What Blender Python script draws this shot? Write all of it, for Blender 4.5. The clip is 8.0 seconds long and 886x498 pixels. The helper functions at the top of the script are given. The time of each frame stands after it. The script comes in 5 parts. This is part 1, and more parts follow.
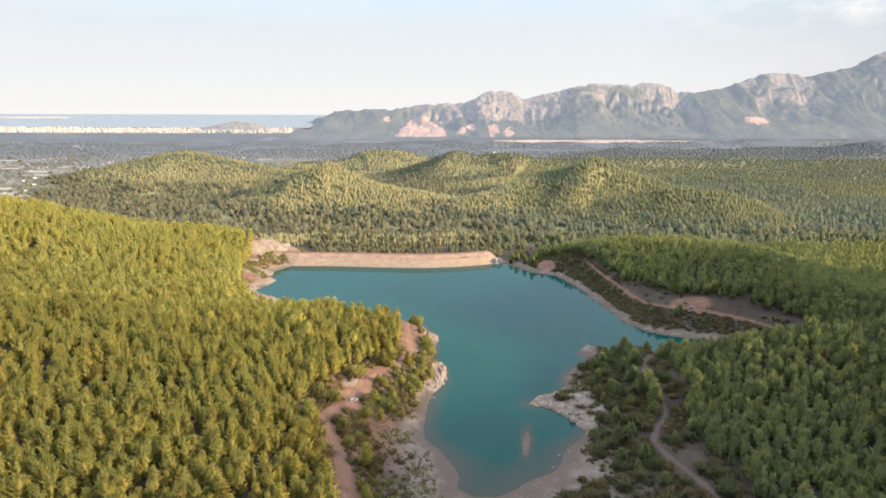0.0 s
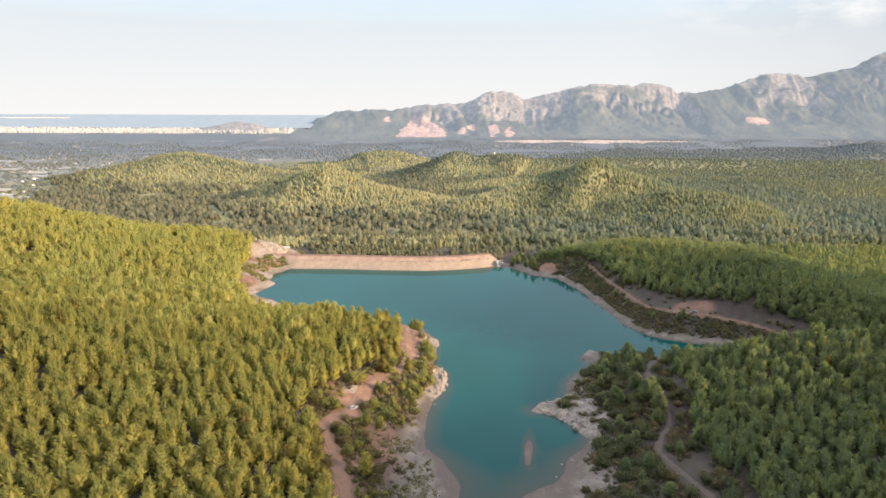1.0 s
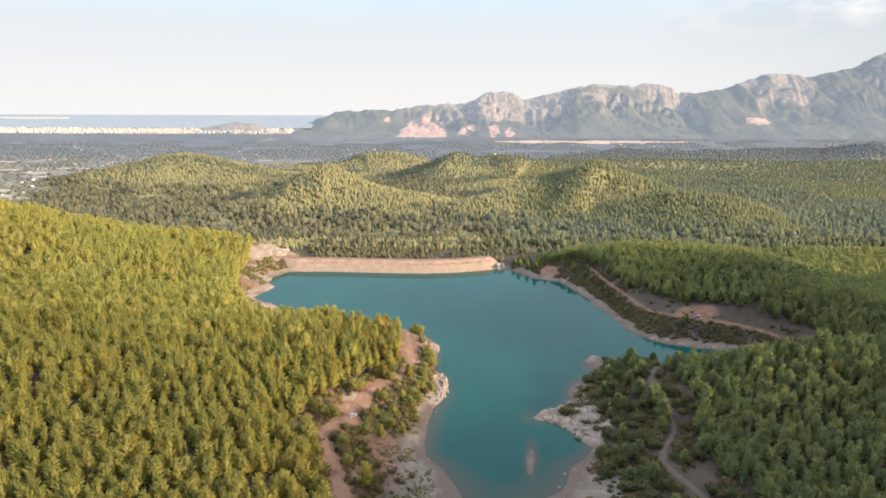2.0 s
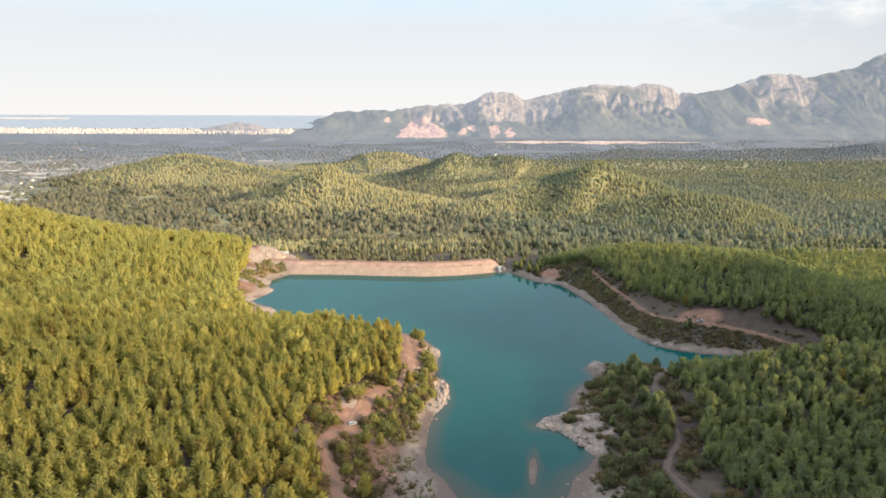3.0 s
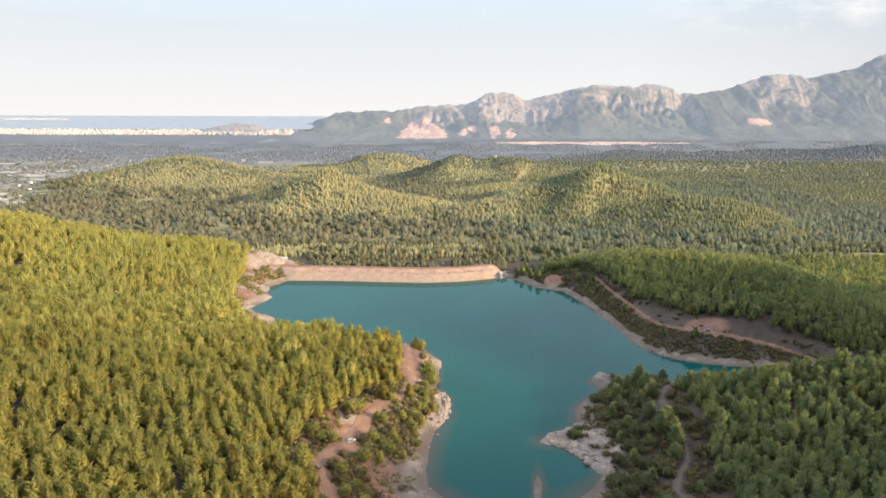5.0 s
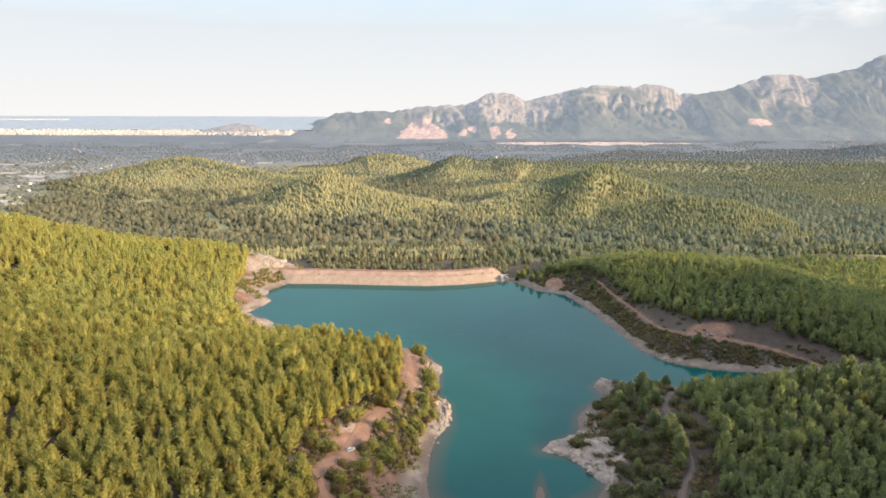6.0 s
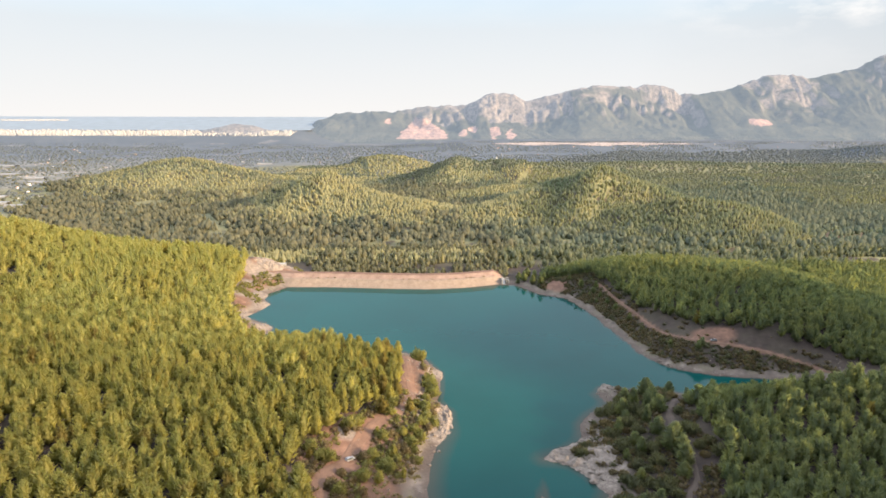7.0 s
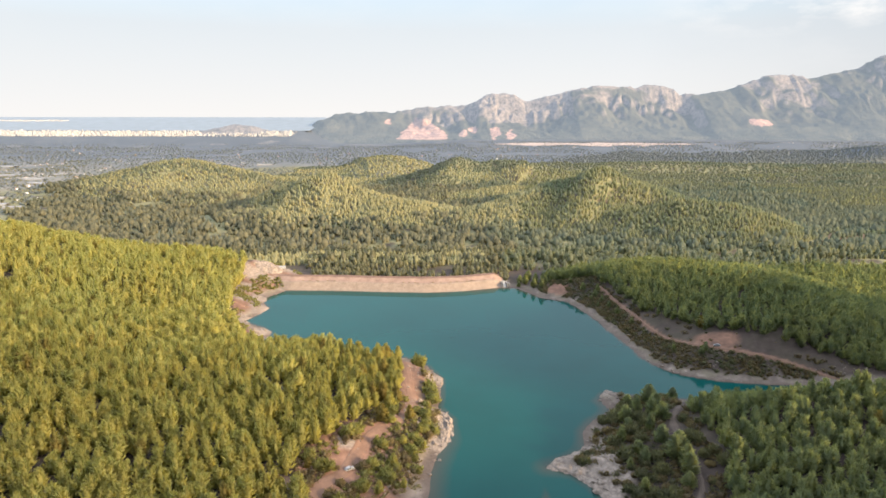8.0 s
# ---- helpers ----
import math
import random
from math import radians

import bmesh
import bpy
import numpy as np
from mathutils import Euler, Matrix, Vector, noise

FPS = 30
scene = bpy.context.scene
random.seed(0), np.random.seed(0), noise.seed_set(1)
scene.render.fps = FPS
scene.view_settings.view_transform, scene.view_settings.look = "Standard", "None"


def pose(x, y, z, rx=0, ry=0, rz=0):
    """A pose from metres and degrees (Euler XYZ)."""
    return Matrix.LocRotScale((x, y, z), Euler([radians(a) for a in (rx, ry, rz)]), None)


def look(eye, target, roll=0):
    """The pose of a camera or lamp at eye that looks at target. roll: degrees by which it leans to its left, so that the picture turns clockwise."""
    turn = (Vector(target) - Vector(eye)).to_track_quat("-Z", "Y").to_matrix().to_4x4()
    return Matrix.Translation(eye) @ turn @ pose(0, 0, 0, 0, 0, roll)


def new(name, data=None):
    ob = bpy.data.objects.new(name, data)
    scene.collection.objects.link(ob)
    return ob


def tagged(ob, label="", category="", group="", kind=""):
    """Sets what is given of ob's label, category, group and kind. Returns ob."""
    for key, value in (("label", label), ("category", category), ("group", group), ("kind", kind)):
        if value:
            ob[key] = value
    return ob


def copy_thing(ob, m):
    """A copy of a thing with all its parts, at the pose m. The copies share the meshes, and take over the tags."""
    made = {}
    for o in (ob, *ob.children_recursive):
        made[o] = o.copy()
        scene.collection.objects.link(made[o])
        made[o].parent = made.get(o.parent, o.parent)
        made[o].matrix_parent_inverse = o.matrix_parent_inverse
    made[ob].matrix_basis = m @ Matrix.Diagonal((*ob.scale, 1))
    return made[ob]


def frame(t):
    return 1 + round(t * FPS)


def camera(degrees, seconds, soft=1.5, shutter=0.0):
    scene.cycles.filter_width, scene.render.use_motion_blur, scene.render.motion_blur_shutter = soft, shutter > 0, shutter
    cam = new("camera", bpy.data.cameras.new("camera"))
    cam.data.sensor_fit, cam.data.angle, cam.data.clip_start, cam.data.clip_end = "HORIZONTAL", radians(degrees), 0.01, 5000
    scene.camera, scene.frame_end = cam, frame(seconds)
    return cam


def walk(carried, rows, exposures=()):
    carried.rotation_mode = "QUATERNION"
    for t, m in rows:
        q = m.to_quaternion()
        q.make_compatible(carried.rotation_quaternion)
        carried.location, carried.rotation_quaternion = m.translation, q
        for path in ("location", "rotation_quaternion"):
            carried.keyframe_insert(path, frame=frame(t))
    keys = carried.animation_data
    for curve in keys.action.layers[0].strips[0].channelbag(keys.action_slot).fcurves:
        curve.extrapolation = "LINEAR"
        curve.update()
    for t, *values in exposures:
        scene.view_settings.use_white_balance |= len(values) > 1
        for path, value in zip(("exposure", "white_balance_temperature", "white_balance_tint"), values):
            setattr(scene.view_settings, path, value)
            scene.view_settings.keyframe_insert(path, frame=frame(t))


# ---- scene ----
cam = camera(70.0, 8.0, soft=1.7)
# seconds, eye, and the degrees by which it turns left, looks up and leans left
ROWS = [
    (0.0, 0.00, 0.00, 135.00, 0.000, -12.198, 0.163),
    (1.0, -0.30, 4.50, 136.36, 0.021, -12.191, 0.175),
    (2.0, -0.60, 8.98, 137.75, 0.041, -12.184, 0.179),
    (3.0, -0.88, 13.44, 139.18, 0.058, -12.176, 0.177),
    (4.0, -1.16, 17.87, 140.64, 0.074, -12.167, 0.168),
    (5.0, -1.43, 22.28, 142.14, 0.087, -12.159, 0.153),
    (6.0, -1.70, 26.66, 143.67, 0.099, -12.149, 0.132),
    (7.0, -1.95, 31.03, 145.23, 0.109, -12.139, 0.104),
    (8.0, -2.20, 35.37, 146.82, 0.116, -12.129, 0.069),
]
walk(cam, [(t, pose(x, y, z, 90 + up, 0, turn) @ pose(0, 0, 0, 0, 0, lean)) for t, x, y, z, turn, up, lean in ROWS])

# ---- sky and sun ----
SUN_FROM, SUN_HIGH = 116, 16.5
world = bpy.data.worlds.new("sky")
scene.world = world
world.use_nodes = True
wn, wl = world.node_tree.nodes, world.node_tree.links
wn.clear()
sky = wn.new("ShaderNodeTexSky")
sky.sky_type, sky.sun_disc = "NISHITA", False
sky.sun_elevation, sky.sun_rotation = radians(SUN_HIGH), radians(SUN_FROM)
sky.air_density, sky.dust_density, sky.ozone_density, sky.altitude = 1.0, 2.0, 1.0, 250
place = wn.new("ShaderNodeTexCoord")
split = wn.new("ShaderNodeSeparateXYZ")
wl.new(place.outputs["Generated"], split.inputs[0])
# pale haze that thins out upwards
haze = wn.new("ShaderNodeValToRGB")
haze.color_ramp.elements[0].position, haze.color_ramp.elements[0].color = 0.12, (1, 1, 1, 1)
haze.color_ramp.elements[1].position, haze.color_ramp.elements[1].color = 0.8, (0.6, 0.6, 0.6, 1)
wl.new(split.outputs["Z"], haze.inputs[0])
tone = wn.new("ShaderNodeValToRGB")
tone.color_ramp.elements[0].position, tone.color_ramp.elements[0].color = 0.0, (0.28, 0.274, 0.268, 1)
tone.color_ramp.elements[1].position, tone.color_ramp.elements[1].color = 0.22, (0.168, 0.222, 0.27, 1)
for high, shade in ((0.12, (0.236, 0.251, 0.263, 1)), (0.5, (0.62, 0.66, 0.715, 1)), (0.8, (1.04, 1.11, 1.22, 1)), (1.0, (1.07, 1.14, 1.26, 1))):
    tone.color_ramp.elements.new(high).color = shade
wl.new(split.outputs["Z"], tone.inputs[0])
# thin clouds, drawn out along the horizon
stretch = wn.new("ShaderNodeVectorMath")
stretch.operation = "MULTIPLY_ADD"
stretch.inputs[1].default_value, stretch.inputs[2].default_value = (3.2, 3.2, 10.0), (0, 0, -0.3)
wl.new(place.outputs["Generated"], stretch.inputs[0])
puffs = wn.new("ShaderNodeTexNoise")
puffs.inputs["Scale"].default_value, puffs.inputs["Detail"].default_value, puffs.inputs["Roughness"].default_value = 1.6, 7, 0.6
wl.new(stretch.outputs[0], puffs.inputs["Vector"])
cover = wn.new("ShaderNodeMapRange")
for key, value in (("From Min", 0.45), ("From Max", 0.57), ("To Min", 0.0), ("To Max", 1.0)):
    cover.inputs[key].default_value = value
wl.new(puffs.outputs["Fac"], cover.inputs["Value"])
cloudy = wn.new("ShaderNodeMixRGB")
cloudy.inputs[2].default_value = (0.3, 0.293, 0.288, 1)
side = wn.new("ShaderNodeMapRange")
for key, value in (("From Min", 0.28), ("From Max", 0.55), ("To Min", 0.06), ("To Max", 1.0)):
    side.inputs[key].default_value = value
wl.new(split.outputs["X"], side.inputs["Value"])
drift = wn.new("ShaderNodeMath")
drift.operation = "MULTIPLY"
lofty = wn.new("ShaderNodeMapRange")
for key, value in (("From Min", 0.1), ("From Max", 0.128), ("To Min", 0.12), ("To Max", 1.0)):
    lofty.inputs[key].default_value = value
wl.new(split.outputs["Z"], lofty.inputs["Value"])
risen = wn.new("ShaderNodeMath")
risen.operation = "MULTIPLY"
wl.new(cover.outputs[0], risen.inputs[0])
wl.new(lofty.outputs[0], risen.inputs[1])
wl.new(risen.outputs[0], drift.inputs[0])
wl.new(side.outputs[0], drift.inputs[1])
wl.new(drift.outputs[0], cloudy.inputs[0])
grey = wn.new("ShaderNodeMixRGB")
grey.blend_type, grey.inputs[2].default_value = "MULTIPLY", (0.87, 0.88, 0.89, 1)
wl.new(side.outputs[0], grey.inputs[0])
wl.new(tone.outputs[0], grey.inputs[1])
wl.new(grey.outputs[0], cloudy.inputs[1])
dim = wn.new("ShaderNodeMixRGB")
dim.blend_type, dim.inputs[0].default_value, dim.inputs[2].default_value = "MULTIPLY", 1.0, (0.30, 0.30, 0.30, 1)
wl.new(sky.outputs[0], dim.inputs[1])
blend = wn.new("ShaderNodeMixRGB")
wl.new(haze.outputs[0], blend.inputs[0])
wl.new(dim.outputs[0], blend.inputs[1])
wl.new(cloudy.outputs[0], blend.inputs[2])
glow = wn.new("ShaderNodeBackground")
glow.inputs["Strength"].default_value = 1.0
wl.new(blend.outputs[0], glow.inputs["Color"])
wout = wn.new("ShaderNodeOutputWorld")
wl.new(glow.outputs[0], wout.inputs[0])

sun = new("sun", bpy.data.lights.new("sun", "SUN"))
sun.data.energy, sun.data.angle, sun.data.color = 5.25, radians(5.0), (1.0, 0.76, 0.49)
az, el = radians(SUN_FROM), radians(SUN_HIGH)
sun_way = Vector((math.sin(az) * math.cos(el), math.cos(az) * math.cos(el), math.sin(el)))
sun.matrix_world = look(sun_way * 500, (0, 0, 0))
scene.view_settings.exposure = 1.79


# ---- materials ----
def material(name):
    """An empty node material: its nodes, links and its surface shader."""
    m = bpy.data.materials.new(name)
    m.use_nodes = True
    return m, m.node_tree.nodes, m.node_tree.links, m.node_tree.nodes["Principled BSDF"]


def noise_of(n, l, size, detail=5, rough_by=0.6, vector=None):
    """Noise over the world's metres, whose lumps are about size metres across."""
    at = n.new("ShaderNodeNewGeometry")
    tex = n.new("ShaderNodeTexNoise")
    tex.inputs["Scale"].default_value, tex.inputs["Detail"].default_value, tex.inputs["Roughness"].default_value = 1.0 / size, detail, rough_by
    l.new(vector if vector else at.outputs["Position"], tex.inputs["Vector"])
    return tex.outputs["Fac"]


def ramp_of(n, l, fac, *stops):
    """Colours along a factor: (position, r, g, b)."""
    r = n.new("ShaderNodeValToRGB")
    while len(r.color_ramp.elements) < len(stops):
        r.color_ramp.elements.new(0.5)
    for e, (p, *rgb) in zip(r.color_ramp.elements, stops):
        e.position, e.color = p, (*rgb, 1)
    l.new(fac, r.inputs[0])
    return r.outputs[0]


def blend_of(n, l, fac, a, b, kind="MIX"):
    """Two colours, sockets or plain, blended by a factor."""
    m = n.new("ShaderNodeMixRGB")
    m.blend_type = kind
    for socket, value in zip(m.inputs, (fac, a, b)):
        if isinstance(value, (int, float)):
            socket.default_value = value
        elif isinstance(value, tuple):
            socket.default_value = (*value, 1)
        else:
            l.new(value, socket)
    return m.outputs[0]


def span_of(n, l, fac, low, high, to_low=0.0, to_high=1.0):
    m = n.new("ShaderNodeMapRange")
    for key, value in (("From Min", low), ("From Max", high), ("To Min", to_low), ("To Max", to_high)):
        m.inputs[key].default_value = value
    l.new(fac, m.inputs["Value"])
    return m.outputs[0]


def bump_of(n, l, shader, fac, strength, metres):
    b = n.new("ShaderNodeBump")
    b.inputs["Strength"].default_value, b.inputs["Distance"].default_value = strength, metres
    l.new(fac, b.inputs["Height"])
    l.new(b.outputs[0], shader.inputs["Normal"])


def mottled(name, dark, light, size, roughness=0.9, bump=0.4, deep=0.1, fine=None):
    """A rough surface whose colour wanders between two tones, with finer grain over it."""
    m, n, l, s = material(name)
    big = noise_of(n, l, size, 4)
    small = noise_of(n, l, fine or size / 9, 6, 0.7)
    tone = ramp_of(n, l, big, (0.3, *dark), (0.7, *light))
    grain = ramp_of(n, l, small, (0.25, 0.72, 0.72, 0.72), (0.75, 1.2, 1.2, 1.2))
    l.new(blend_of(n, l, 1.0, tone, grain, "MULTIPLY"), s.inputs["Base Color"])
    s.inputs["Roughness"].default_value = roughness
    s.inputs["Specular IOR Level"].default_value = 0.25
    bump_of(n, l, s, small, bump, deep)
    return m


def foliage(name, shade, mid, tip, stands=0.22):
    """Needles or leaves: every clump its own green, some yellower, some drier, thin enough to let light through."""
    m, n, l, s = material(name)
    geo = n.new("ShaderNodeNewGeometry")
    patch = noise_of(n, l, 34, 3)
    tree = noise_of(n, l, 6.5, 2)
    lift = n.new("ShaderNodeMath")
    lift.operation = "ADD"
    l.new(span_of(n, l, geo.outputs["Random Per Island"], 0, 1, -0.08, 0.08), lift.inputs[0])
    l.new(span_of(n, l, tree, 0.25, 0.75, 0.1, 0.9), lift.inputs[1])
    tone = ramp_of(n, l, lift.outputs[0], (0.1, *shade), (0.5, *mid), (0.92, *tip))
    # Dark patches: stands of other trees, on far hills also for shaded hollows.
    stand = noise_of(n, l, 190, 3)
    tone = blend_of(n, l, span_of(n, l, stand, 0.5, 0.64, 0, stands), tone, tuple(c * k for c, k in zip(shade, (0.8, 1.0, 1.1))))
    warm = blend_of(n, l, span_of(n, l, patch, 0.45, 0.75, 0, 0.4), tone, tuple(c * k for c, k in zip(mid, (1.25, 1.03, 0.75))))
    # The colour gets darker towards the inside of the crown.
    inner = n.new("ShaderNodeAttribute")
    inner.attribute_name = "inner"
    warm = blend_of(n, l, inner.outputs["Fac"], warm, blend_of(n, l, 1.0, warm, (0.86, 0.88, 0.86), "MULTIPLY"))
    l.new(warm, s.inputs["Base Color"])
    s.inputs["Roughness"].default_value = 0.75
    s.inputs["Specular IOR Level"].default_value = 0.2
    bump_of(n, l, s, noise_of(n, l, 0.4, 3, 0.7), 0.3, 0.2)
    thin = n.new("ShaderNodeBsdfTranslucent")
    l.new(blend_of(n, l, 1.0, warm, (1.5, 1.42, 0.74), "MULTIPLY"), thin.inputs["Color"])
    mix = n.new("ShaderNodeMixShader")
    mix.inputs[0].default_value = 0.6
    out = n["Material Output"]
    l.new(s.outputs[0], mix.inputs[1])
    l.new(thin.outputs[0], mix.inputs[2])
    l.new(mix.outputs[0], out.inputs["Surface"])
    return m


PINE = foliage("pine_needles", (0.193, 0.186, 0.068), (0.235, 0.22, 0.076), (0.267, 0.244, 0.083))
# Lighter copy of the pine needles, for the ridge in sun and haze.
PINE_LIT = foliage("lit_ridge_pine_needles", (0.27, 0.257, 0.104), (0.34, 0.317, 0.123), (0.397, 0.36, 0.138))
# Darker, bluer copy of the pine needles, for slopes in shade.
PINE_SHADED = foliage("shaded_pine_needles", (0.085, 0.107, 0.074), (0.145, 0.168, 0.09), (0.24, 0.248, 0.101))
# Far hill needles are paled and blued, standing for haze.
PINE_FAR = foliage("hazed_hill_pine_needles", (0.205, 0.205, 0.132), (0.264, 0.256, 0.155), (0.318, 0.298, 0.171), 0.35)
# Greener, and darkened for the raking light on the eastern hills.
PINE_GREEN_SHADED = foliage("shaded_green_hill_needles", (0.13, 0.146, 0.089), (0.175, 0.184, 0.105), (0.222, 0.222, 0.12), 0.5)
# Greyed copy of the needles, for haze on far hills and shaded valleys.
PINE_HAZED = foliage("hazed_grey_green_needles", (0.096, 0.113, 0.088), (0.13, 0.145, 0.104), (0.168, 0.178, 0.119), 0.6)
BROADLEAF = foliage("scrub_leaves", (0.095, 0.1, 0.042), (0.15, 0.15, 0.058), (0.21, 0.195, 0.075))
# Some blue is worked into the valley leaf colour for haze.
VALLEY_LEAF = foliage("valley_leaves", (0.07, 0.078, 0.062), (0.135, 0.136, 0.092), (0.23, 0.212, 0.131))
DRY_LEAF = foliage("dry_scrub_twigs", (0.075, 0.062, 0.042), (0.115, 0.093, 0.06), (0.165, 0.132, 0.084))
# Darker, greyer copy of the scrub leaves, for banks in shade.
SHADE_SCRUB = foliage("shaded_scrub_leaves", (0.055, 0.06, 0.04), (0.082, 0.085, 0.054), (0.12, 0.118, 0.07))
WEEDS = foliage("grey_green_weeds", (0.12, 0.12, 0.065), (0.17, 0.16, 0.085), (0.22, 0.2, 0.115))
DRYING = foliage("drying_pine_needles", (0.10, 0.085, 0.03), (0.165, 0.135, 0.045), (0.21, 0.175, 0.06))
# Slate-blue leaf colour stands for the haze over the plain.
PLAIN_LEAF = foliage("hazed_grove_leaves", (0.112, 0.135, 0.158), (0.13, 0.151, 0.172), (0.15, 0.168, 0.184))
BARK = mottled("pine_bark", (0.07, 0.04, 0.025), (0.16, 0.095, 0.06), 0.5, 0.95, 0.6, 0.03)
ROCK = mottled("pale_limestone", (0.1, 0.08, 0.066), (0.21, 0.17, 0.14), 2.6, 0.9, 0.8, 0.25)
TRACK = mottled("dirt_track", (0.092, 0.052, 0.036), (0.14, 0.082, 0.055), 5.0, 0.95, 0.4, 0.06)
# Greyer soil than the spit's track, and darkened for the shaded bank.
TRACK_GREY = mottled("grey_dirt_track", (0.05, 0.037, 0.029), (0.078, 0.057, 0.044), 5.0, 0.95, 0.4, 0.06)
RIPRAP = mottled("riprap_stone", (0.137, 0.102, 0.078), (0.204, 0.154, 0.117), 3.0, 0.95, 1.0, 0.5, 1.3)
BERM = mottled("red_earth_fill", (0.14, 0.092, 0.07), (0.22, 0.15, 0.115), 5.0, 0.95, 0.6, 0.2, 0.8)
CONCRETE = mottled("weathered_concrete", (0.16, 0.15, 0.138), (0.26, 0.245, 0.225), 2.0, 0.85, 0.3, 0.02)


def ground_material():
    """Needle litter and red earth under the trees, a bleached strip above the water, mud at and under it, fields tinted
    blue for haze far off.
    """
    m, n, l, s = material("ground_soil")
    geo = n.new("ShaderNodeNewGeometry")
    xyz = n.new("ShaderNodeSeparateXYZ")
    l.new(geo.outputs["Position"], xyz.inputs[0])
    big, mid, fine = noise_of(n, l, 28, 4), noise_of(n, l, 5, 5), noise_of(n, l, 0.9, 5, 0.7)
    litter = ramp_of(n, l, mid, (0.3, 0.024, 0.018, 0.015), (0.55, 0.037, 0.027, 0.022), (0.75, 0.06, 0.043, 0.034))
    # Far forest floor painted lighter, so the gaps look lifted by haze.
    under = n.new("ShaderNodeAttribute")
    under.attribute_name = "under"
    litter = blend_of(n, l, under.outputs["Fac"], litter, ramp_of(n, l, mid, (0.3, 0.1, 0.1, 0.05), (0.7, 0.17, 0.16, 0.08)))
    scrub = blend_of(n, l, span_of(n, l, big, 0.5, 0.62), litter, ramp_of(n, l, mid, (0.3, 0.029, 0.024, 0.017), (0.7, 0.054, 0.042, 0.03)))
    bare = n.new("ShaderNodeAttribute")
    bare.attribute_name = "bare"
    earth = blend_of(n, l, span_of(n, l, bare.outputs["Fac"], 0.25, 0.85), scrub, ramp_of(n, l, mid, (0.25, 0.068, 0.038, 0.027), (0.5, 0.12, 0.066, 0.045), (0.75, 0.185, 0.106, 0.072)))
    # the strip that the falling water has left
    high = n.new("ShaderNodeMath")
    high.operation = "MULTIPLY_ADD"
    high.inputs[1].default_value, high.inputs[2].default_value = 3.4, -1.7
    l.new(mid, high.inputs[0])
    level = n.new("ShaderNodeMath")
    level.operation = "ADD"
    l.new(xyz.outputs["Z"], level.inputs[0])
    l.new(high.outputs[0], level.inputs[1])
    strand = ramp_of(n, l, mid, (0.28, 0.062, 0.048, 0.04), (0.5, 0.112, 0.088, 0.072), (0.74, 0.185, 0.15, 0.125))
    strand = blend_of(n, l, span_of(n, l, noise_of(n, l, 11, 5, 0.65), 0.46, 0.66, 0, 0.8), strand, ramp_of(n, l, fine, (0.3, 0.075, 0.07, 0.04), (0.7, 0.13, 0.105, 0.075)))
    wet = ramp_of(n, l, fine, (0.3, 0.056, 0.042, 0.034), (0.7, 0.1, 0.074, 0.059))
    close = n.new("ShaderNodeAttribute")
    close.attribute_name = "strand"
    damp = n.new("ShaderNodeMath")
    damp.operation = "MULTIPLY_ADD"
    damp.inputs[1].default_value, damp.inputs[2].default_value = 3.0, -1.5
    l.new(noise_of(n, l, 8, 5, 0.65), damp.inputs[0])
    seep = n.new("ShaderNodeMath")
    l.new(xyz.outputs["Z"], seep.inputs[0])
    l.new(damp.outputs[0], seep.inputs[1])
    lower = blend_of(n, l, span_of(n, l, seep.outputs[0], 0.25, 0.9), wet, strand)
    dry = n.new("ShaderNodeMath")
    dry.operation = "MULTIPLY"
    l.new(span_of(n, l, level.outputs[0], 1.9, 3.6, 1, 0), dry.inputs[0])
    l.new(close.outputs["Fac"], dry.inputs[1])
    shore = blend_of(n, l, dry.outputs[0], earth, lower)
    stony = n.new("ShaderNodeAttribute")
    stony.attribute_name = "stony"
    ledge = ramp_of(n, l, noise_of(n, l, 2.2, 6, 0.7), (0.3, 0.095, 0.076, 0.063), (0.5, 0.155, 0.125, 0.103), (0.72, 0.225, 0.185, 0.154))
    cracks = n.new("ShaderNodeTexVoronoi")
    cracks.feature = "DISTANCE_TO_EDGE"
    cracks.inputs["Scale"].default_value = 0.55
    l.new(geo.outputs["Position"], cracks.inputs["Vector"])
    ledge = blend_of(n, l, span_of(n, l, cracks.outputs["Distance"], 0.0, 0.10, 0.7, 0.0), ledge, (0.07, 0.052, 0.042))
    shore = blend_of(n, l, stony.outputs["Fac"], shore, ledge)
    # the plain: fields and orchards, their colours tinted slate blue for haze
    cells = n.new("ShaderNodeTexVoronoi")
    cells.inputs["Scale"].default_value = 1 / 95.0
    l.new(geo.outputs["Position"], cells.inputs["Vector"])
    plots = n.new("ShaderNodeSeparateColor")
    l.new(cells.outputs["Color"], plots.inputs[0])
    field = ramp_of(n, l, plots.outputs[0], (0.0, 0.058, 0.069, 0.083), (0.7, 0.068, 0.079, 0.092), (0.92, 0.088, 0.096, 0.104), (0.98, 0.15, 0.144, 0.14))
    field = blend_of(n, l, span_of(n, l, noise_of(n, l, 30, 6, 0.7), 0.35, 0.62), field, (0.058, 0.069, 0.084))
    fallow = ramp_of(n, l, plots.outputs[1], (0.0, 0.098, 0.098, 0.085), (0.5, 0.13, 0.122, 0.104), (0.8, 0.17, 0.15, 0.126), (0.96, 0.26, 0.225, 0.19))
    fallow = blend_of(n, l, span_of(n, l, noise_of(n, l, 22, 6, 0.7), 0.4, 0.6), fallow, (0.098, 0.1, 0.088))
    near_fields = n.new("ShaderNodeAttribute")
    near_fields.attribute_name = "near_fields"
    field = blend_of(n, l, near_fields.outputs["Fac"], field, fallow)
